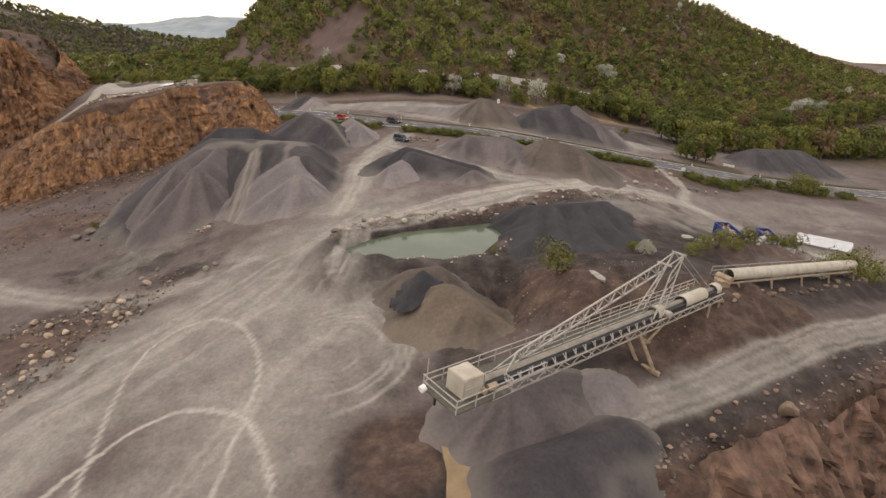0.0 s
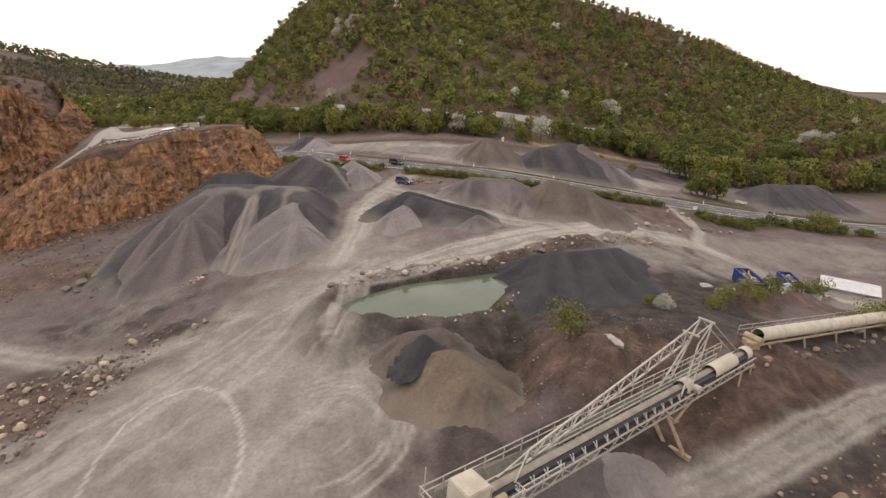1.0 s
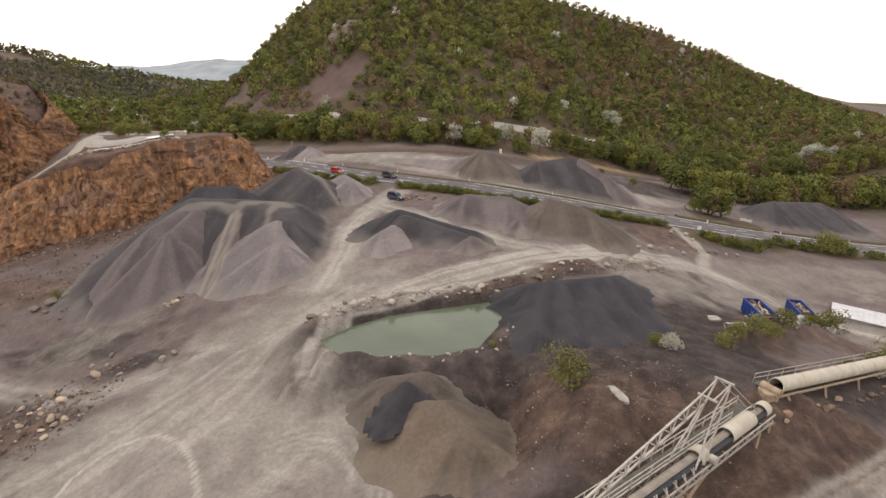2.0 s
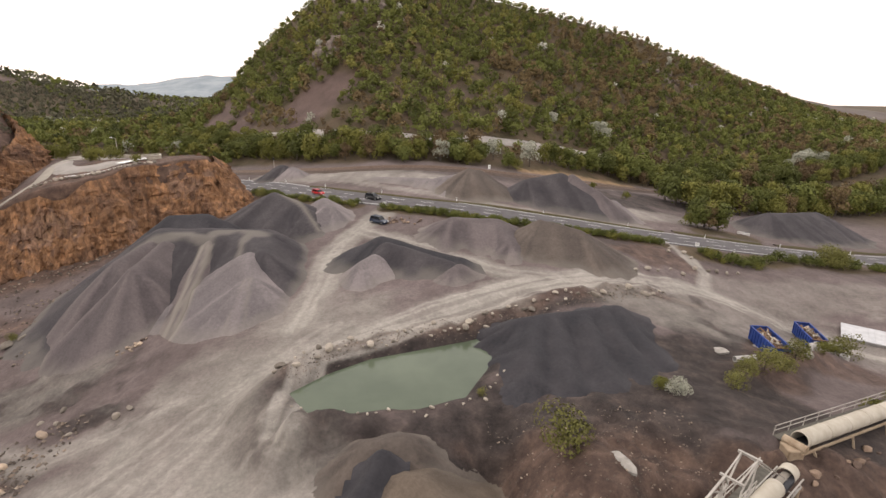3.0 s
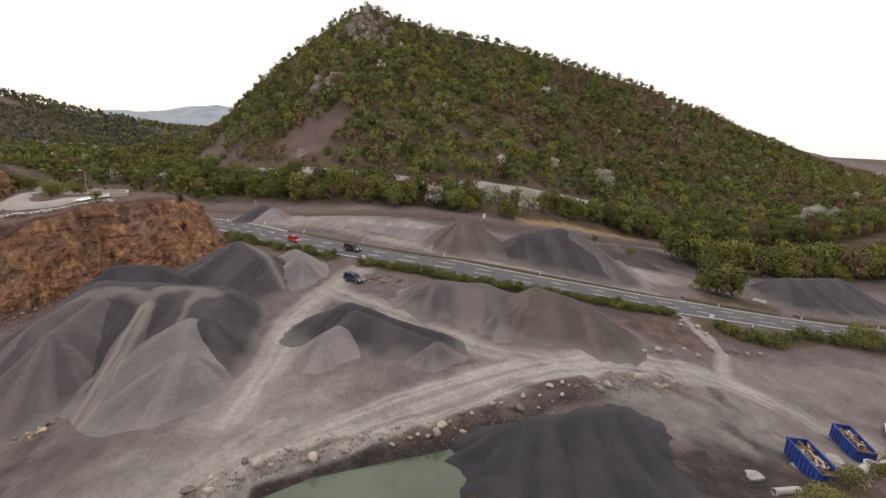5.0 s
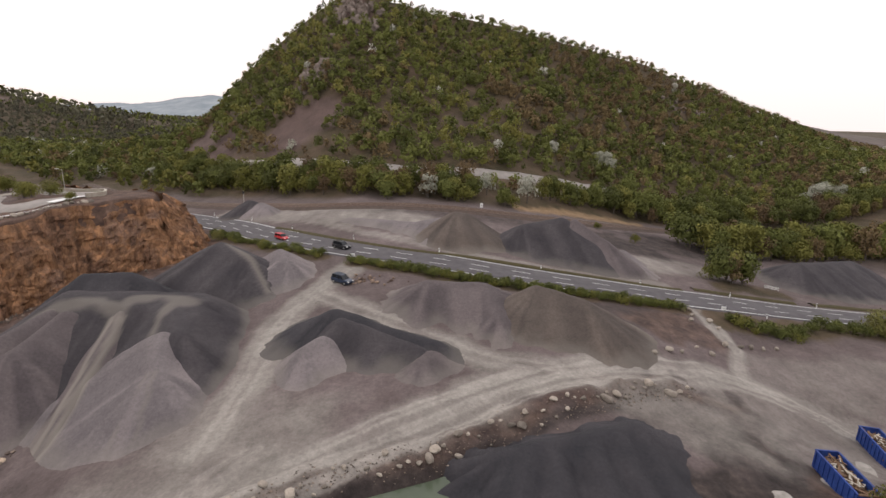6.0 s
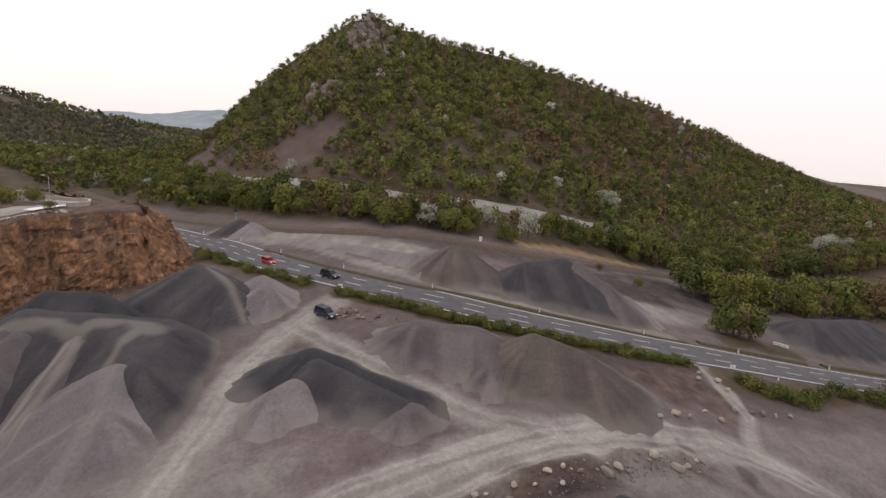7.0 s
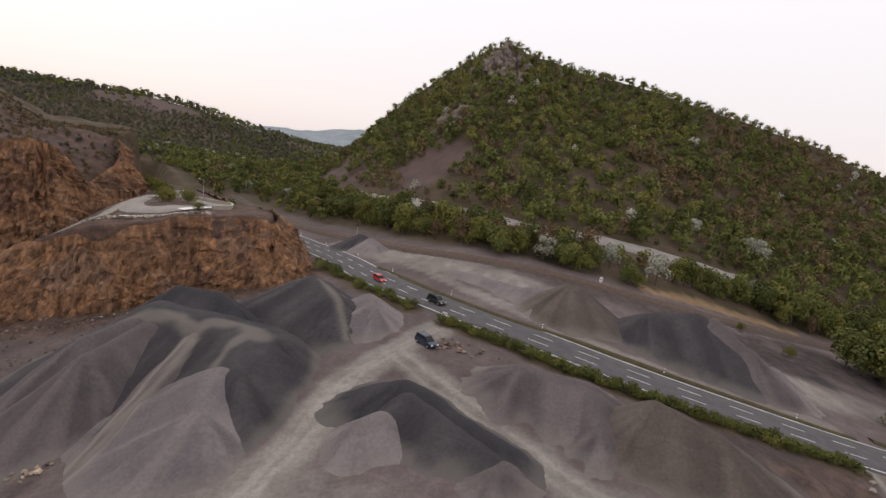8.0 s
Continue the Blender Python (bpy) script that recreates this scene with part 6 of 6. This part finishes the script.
lying_slab(45.4, 89.8, 2.8, 2.2, 0.3, 1, "broken pale concrete slab on the dark ground")
lying_slab(54.5, 94.5, 2.6, 2.0, 0.8, 2, "broken pale concrete slab beside a skip")
lying_slab(19.2, 57.5, 1.3, 3.6, 0.35, 3, "pale concrete slab lying on the spoil mound")
lying_slab(64.5, 100.8, 2.2, 3.6, -0.3, 4, "pale spilled plaster slab between the skips")

shed = root("storage_shed", on_ground(88.5, 111.5, radians(-35), 0.6), "low storage shed with a pale sheet roof", "shed")
bm = bmesh.new()
slab(bm, 0, 0, 0.5, 10, 5, 1.2)
part("shed_wall", bm, M_CONCRETE, shed, "grey block wall")
bm = bmesh.new()
vs = [bm.verts.new(c) for c in ((-5.4, -2.9, 1.15), (5.4, -2.9, 1.15), (5.4, 2.9, 1.9), (-5.4, 2.9, 1.9), (-5.4, -2.9, 1.03), (5.4, -2.9, 1.03), (5.4, 2.9, 1.78), (-5.4, 2.9, 1.78))]
for f in ((0, 1, 2, 3), (7, 6, 5, 4), (0, 4, 5, 1), (1, 5, 6, 2), (2, 6, 7, 3), (3, 7, 4, 0)):
    bm.faces.new([vs[i] for i in f])
bmesh.ops.recalc_face_normals(bm, faces=bm.faces[:])
M_SHEET = plain("weathered_sheet_metal", (0.40, 0.40, 0.41), (0.55, 0.55, 0.56), 0.7, 0.6)
roof = part("shed_roof", bm, M_SHEET, shed, "pale sheet-metal roof")
for k in range(11):
    bar("roof_seam", (-5 + k, -2.9, 1.18), (-5 + k, 2.9, 1.93), 0.05, M_SHEET, roof)

# ---- vehicles ----
M_GLASS = material("dark_car_glass", lambda nt, b: setattr(b.inputs["Base Color"], "default_value", (0.02, 0.022, 0.025, 1)), 0.08)
M_TYRE = plain("tyre_rubber", (0.02, 0.02, 0.02), (0.04, 0.04, 0.04), 4.0, 0.9)
M_RIM = plain("alloy", (0.4, 0.4, 0.4), (0.6, 0.6, 0.6), 4.0, 0.35, 0.9)
M_LAMP = plain("clear_lamp_glass", (0.7, 0.7, 0.68), (0.85, 0.85, 0.82), 3.0, 0.15)
M_TAIL = plain("red_lamp_glass", (0.25, 0.01, 0.01), (0.4, 0.02, 0.02), 3.0, 0.2)


def car(x, y, turn, paint, L, W, H, label, boxy, lift=0.0):
    """A car that heads along +x in its own frame."""
    ob = root("car", on_ground(x, y, turn, -lift), label, "car", "cars")
    g = 0.28
    waist = H * 0.56

    def loft(name, stations, mat, parent):
        bm = bmesh.new()
        rows = []
        for sx, zlo, zhi, w in stations:
            rows.append([bm.verts.new((sx * L, s * w * W / 2 * k, z)) for s, k, z in ((-1, 0.96, zlo), (-1, 1.0, (zlo + zhi) / 2), (-1, 0.93, zhi), (1, 0.93, zhi), (1, 1.0, (zlo + zhi) / 2), (1, 0.96, zlo))])
        for a, b in zip(rows, rows[1:]):
            for k in range(6):
                bm.faces.new((a[k], a[(k + 1) % 6], b[(k + 1) % 6], b[k]))
        bm.faces.new(rows[0])
        bm.faces.new(rows[-1][::-1])
        bmesh.ops.recalc_face_normals(bm, faces=bm.faces[:])
        bmesh.ops.bevel(bm, geom=[e for e in bm.edges if e.calc_face_angle(0) > 0.5], offset=0.04, segments=2, affect="EDGES")
        return part(name, bm, mat, parent)

    body = loft("body", [(-0.5, g + 0.12, waist * 0.92, 0.9), (-0.47, g, waist, 0.98), (0.1, g, waist, 1.0), (0.3, g, waist * 0.96, 0.98), (0.46, g, waist * 0.86, 0.92), (0.5, g + 0.1, waist * 0.7, 0.84)], paint, ob)
    rear = -0.47 if boxy else -0.40
    loft("cabin", [(rear, waist - 0.05, waist + 0.05, 0.9), (rear + 0.04, waist - 0.05, H * 0.94, 0.84), (rear + 0.12, waist - 0.05, H * 0.985, 0.82), (0.02, waist - 0.05, H * 0.985, 0.82), (0.08, waist - 0.05, H * 0.95, 0.83), (0.24, waist - 0.05, waist + 0.03, 0.9)], M_GLASS, ob)
    loft("roof", [(rear + 0.05, H * 0.95, H * 0.985, 0.8), (rear + 0.12, H * 0.96, H, 0.82), (0.0, H * 0.965, H, 0.82), (0.07, H * 0.94, H * 0.965, 0.8)], paint, ob)
    for s in (-1, 1):
        for sx in (rear + 0.06, -0.14, 0.06):
            bar("pillar", (sx * L, s * W * 0.45, waist), (sx * L + (0.0 if sx < 0 else -0.0), s * W * 0.405, H * 0.965), 0.09, paint, ob)
        for sx, nm in ((0.31, "front_wheel"), (-0.31, "rear_wheel")):
            bm = bmesh.new()
            pipe(bm, (sx * L, s * (W / 2 - 0.24), 0.34), (sx * L, s * (W / 2 + 0.01), 0.34), 0.34, 20)
            wheel = part(nm, bm, M_TYRE, ob)
            bm = bmesh.new()
            pipe(bm, (sx * L, s * (W / 2 - 0.02), 0.34), (sx * L, s * (W / 2 + 0.025), 0.34), 0.2, 14)
            part("rim", bm, M_RIM, wheel)
        for sx, mat, nm, z in ((0.485, M_LAMP, "headlight", waist * 0.74), (-0.495, M_TAIL, "tail_light", waist * 0.82)):
            bm = bmesh.new()
            slab(bm, sx * L, s * W * 0.33, z, 0.12, 0.36, 0.16)
            part(nm, bm, mat, ob)
        bm = bmesh.new()
        slab(bm, 0.13 * L, s * (W / 2 + 0.06), waist + 0.08, 0.14, 0.2, 0.14)
        part("wing_mirror", bm, paint, ob)
    return ob


def car_paint(name, rgb):
    def build(nt, bsdf):
        c = mix(nt, noise_node(nt, 1.5, 4), rgb, tuple(min(1, v * 1.25 + 0.01) for v in rgb))
        nt.links.new(c, bsdf.inputs["Base Color"])
        bsdf.inputs["Coat Weight"].default_value = 0.6
    return material(name, build, 0.35)


def heading(line, x, y):
    p, n, s = resample(line, 1.0)
    k = int(np.argmin(np.hypot(p[:, 0] - x, p[:, 1] - y)))
    return math.atan2(-n[k][0], n[k][1])


car(-12.4, 138.2, radians(-34), car_paint("dark_blue_paint", (0.012, 0.022, 0.045)), 4.7, 1.9, 1.8, "dark blue estate car parked on the dusty yard", True)
car(-16.6, 158.6, heading(HIGHWAY, -17, 158), car_paint("black_paint", (0.012, 0.012, 0.014)), 4.6, 1.9, 1.75, "black off-road car on the highway", True, 0.2)
car(-34.6, 170.4, heading(HIGHWAY, -34, 170), car_paint("red_paint", (0.45, 0.02, 0.025)), 4.2, 1.8, 1.5, "red hatchback on the highway", True, 0.2)
car(-82.0, 212.6, heading(HIGHWAY, -82, 213), car_paint("silver_paint", (0.5, 0.5, 0.5)), 4.4, 1.8, 1.5, "silver saloon on the highway", False, 0.2)


# ---- signs, posts, masts ----
def delineator(x, y):
    ob = root("delineator_post", on_ground(x, y, 0, 0.05), "white roadside delineator post with a dark band", "road post", "delineator posts")
    bm = bmesh.new()
    slab(bm, 0, 0, 0.55, 0.22, 0.14, 1.1)
    bmesh.ops.bevel(bm, geom=bm.edges[:], offset=0.03, segments=1, affect="EDGES")
    part("post", bm, M_WHITE, ob)
    bm = bmesh.new()
    slab(bm, 0, 0, 0.88, 0.24, 0.16, 0.2)
    part("band", bm, M_RUBBER, ob)
    return ob


p, n, s = resample(HIGHWAY, 25.0)
for k in range(1, 14):
    for o in (-5.9, 5.9):
        delineator(p[k][0] + n[k][0] * o, p[k][1] + n[k][1] * o)


def road_sign(x, y, turn, w, h, top, label):
    ob = root("road_sign", on_ground(x, y, turn, 0.1), label, "road sign", "road signs")
    bm = bmesh.new()
    pipe(bm, (0, 0, -0.2), (0, 0, top), 0.06, 10)
    part("post", bm, M_STEEL, ob)
    bm = bmesh.new()
    slab(bm, 0, -0.09, top - h / 2, w, 0.05, h)
    bmesh.ops.bevel(bm, geom=bm.edges[:], offset=0.02, segments=1, affect="EDGES")
    plate = part("plate", bm, M_WHITE, ob, "white sign plate")
    bm = bmesh.new()
    slab(bm, 0, -0.125, top - h / 2, w * 0.6, 0.01, h * 0.12)
    part("dark_bar", bm, M_RUBBER, plate)
    return ob


road_sign(-12.6, 150.8, 0.2, 1.0, 0.8, 1.6, "white road sign at the site entrance")
road_sign(69, 147.2, -0.2, 1.0, 0.8, 1.5, "white road sign at the access track")
road_sign(93, 150.2, -0.3, 1.2, 1.0, 2.0, "white road sign at the junction")
road_sign(19.3, 206.5, 0.0, 0.9, 1.5, 2.2, "white signal board beside the railway")
for k, (x, y) in enumerate(((97, 176), (98.5, 175.3), (97, 151))):
    ob = root("road_barrier", on_ground(x, y, -0.5, 0.05), "white striped barrier board at the junction", "barrier", "barrier boards")
    bm = bmesh.new()
    slab(bm, 0, 0, 0.9, 1.9, 0.06, 0.3)
    part("board", bm, M_WHITE, ob)
    bm = bmesh.new()
    slab(bm, 0, 0, 0.45, 1.9, 0.06, 0.22)
    part("board", bm, M_WHITE, ob)
    for s in (-0.8, 0.8):
        bar("leg", (s, 0.05, -0.1), (s, 0.05, 1.1), 0.08, M_STEEL, ob)

mast = root("signal_mast", on_ground(-64.5, 222.0, 0, 0.1), "grey railway signal mast with a white cabinet", "signal mast")
bm = bmesh.new()
pipe(bm, (0, 0, -0.2), (0, 0, 6.2), 0.13, 10, 0.08)
part("pole", bm, M_STEEL, mast)
bm = bmesh.new()
slab(bm, 0.3, -0.3, 0.75, 0.9, 0.6, 1.5)
bmesh.ops.bevel(bm, geom=bm.edges[:], offset=0.05, segments=1, affect="EDGES")
part("cabinet", bm, M_WHITE, mast, "white cabinet")
bm = bmesh.new()
slab(bm, 0, -0.12, 5.6, 0.5, 0.2, 1.0)
part("signal_head", bm, M_RUBBER, mast)

lamp = root("street_lamp", on_ground(-112, 200.5, radians(200), 0.1), "grey street lamp on the terrace", "street lamp")
bm = bmesh.new()
pipe(bm, (0, 0, -0.2), (0, 0, 7.0), 0.14, 10, 0.08)
part("pole", bm, M_STEEL, lamp)
bar("arm", (0, 0, 6.9), (1.2, 0, 7.2), 0.1, M_STEEL, lamp)
bm = bmesh.new()
slab(bm, 1.4, 0, 7.2, 0.8, 0.32, 0.16)
bmesh.ops.bevel(bm, geom=bm.edges[:], offset=0.04, segments=1, affect="EDGES")
part("lamp_head", bm, M_WHITE, lamp)

# guard wall that bends round the terrace, and its pale pad
p, n, s = resample(WALL_LINE, 1.2)
g = ground_height(p[:, 0], p[:, 1])
cols = []
for o, h in ((-0.2, -0.3), (-0.2, 1.0), (-0.28, 1.0), (-0.28, 1.15), (0.28, 1.15), (0.28, 1.0), (0.2, 1.0), (0.2, -0.3)):
    cols.append(np.stack([p[:, 0] + n[:, 0] * o, p[:, 1] + n[:, 1] * o, g + h], 1))
tagged(sheet("parapet_wall", np.stack(cols, 1).reshape(-1, 3), grid_faces(8, len(p)), M_HOOD, smooth_shade=False), "beige parapet wall curving round the terrace", "parapet", kind="structure")
for line, offsets in (([(-99, 155.6), (-94, 157), (-89, 159.8), (-84.5, 163.5)], (0.0, 0.4, 0.8)), ([(-88.5, 165.5), (-86.3, 172), (-86.5, 179), (-91, 185.5)], (0.1, 1.2, 2.4, 3.4))):
    p, n, s = resample(line, 1.2)
    cols = [np.stack([p[:, 0] + n[:, 0] * o, p[:, 1] + n[:, 1] * o, ground_height(p[:, 0] + n[:, 0] * o, p[:, 1] + n[:, 1] * o) + 0.3], 1) for o in offsets]
    tagged(sheet("pavement_pad", np.stack(cols, 1).reshape(-1, 3), grid_faces(len(offsets), len(p)), M_WHITE), "white concrete strip along the terrace edge", "pavement", kind="structure")


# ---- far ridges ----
# distance haze is painted into the woods as a blue-grey base colour
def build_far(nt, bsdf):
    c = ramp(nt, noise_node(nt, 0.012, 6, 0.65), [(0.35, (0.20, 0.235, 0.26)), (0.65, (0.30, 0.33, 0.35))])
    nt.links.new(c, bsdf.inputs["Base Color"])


M_FAR = material("haze_tinted_far_woods", build_far, 1.0)


M_FAR_BROWN = plain("far_budding_woods", (0.085, 0.066, 0.058), (0.14, 0.115, 0.10), 0.02, 1.0)


def far_ridge(name, xs, zs, y, seed, label, mat=M_FAR):
    x = np.linspace(xs[0], xs[-1], 160)
    top = np.interp(x, xs, zs) + 6 * fbm(x, x * 0, 120, 4, seed)
    rows = []
    for k, share in enumerate(np.linspace(0, 1, 10)):
        rows.append(np.stack([x, np.full(len(x), y - 500 * (1 - share)), -30 + (top + 30) * share ** 0.8 + 4 * fbm(x, x * 0 + k * 40, 90, 3, seed + 1)], 1))
    return tagged(sheet(name, np.stack(rows, 0).reshape(-1, 3), grid_faces(len(x), 10), mat), label, "hills", kind="structure")


far_ridge("backdrop_ridge", [-2600, -2053, -1819, -1554, -1377, -1236, -900, -500, 0], [30, 35, 55, 60, 95, 105, 110, 90, 60], 2800, 5, "wooded ridge far down the valley, tinted blue-grey for haze")
far_ridge("backdrop_ridge_right", [800, 900, 980, 1048, 1130, 1230, 1500, 1900], [75, 60, 46, 34, 24, 15, 10, 8], 1500, 6, "grey-brown wooded ridge beyond the hill", M_FAR_BROWN)
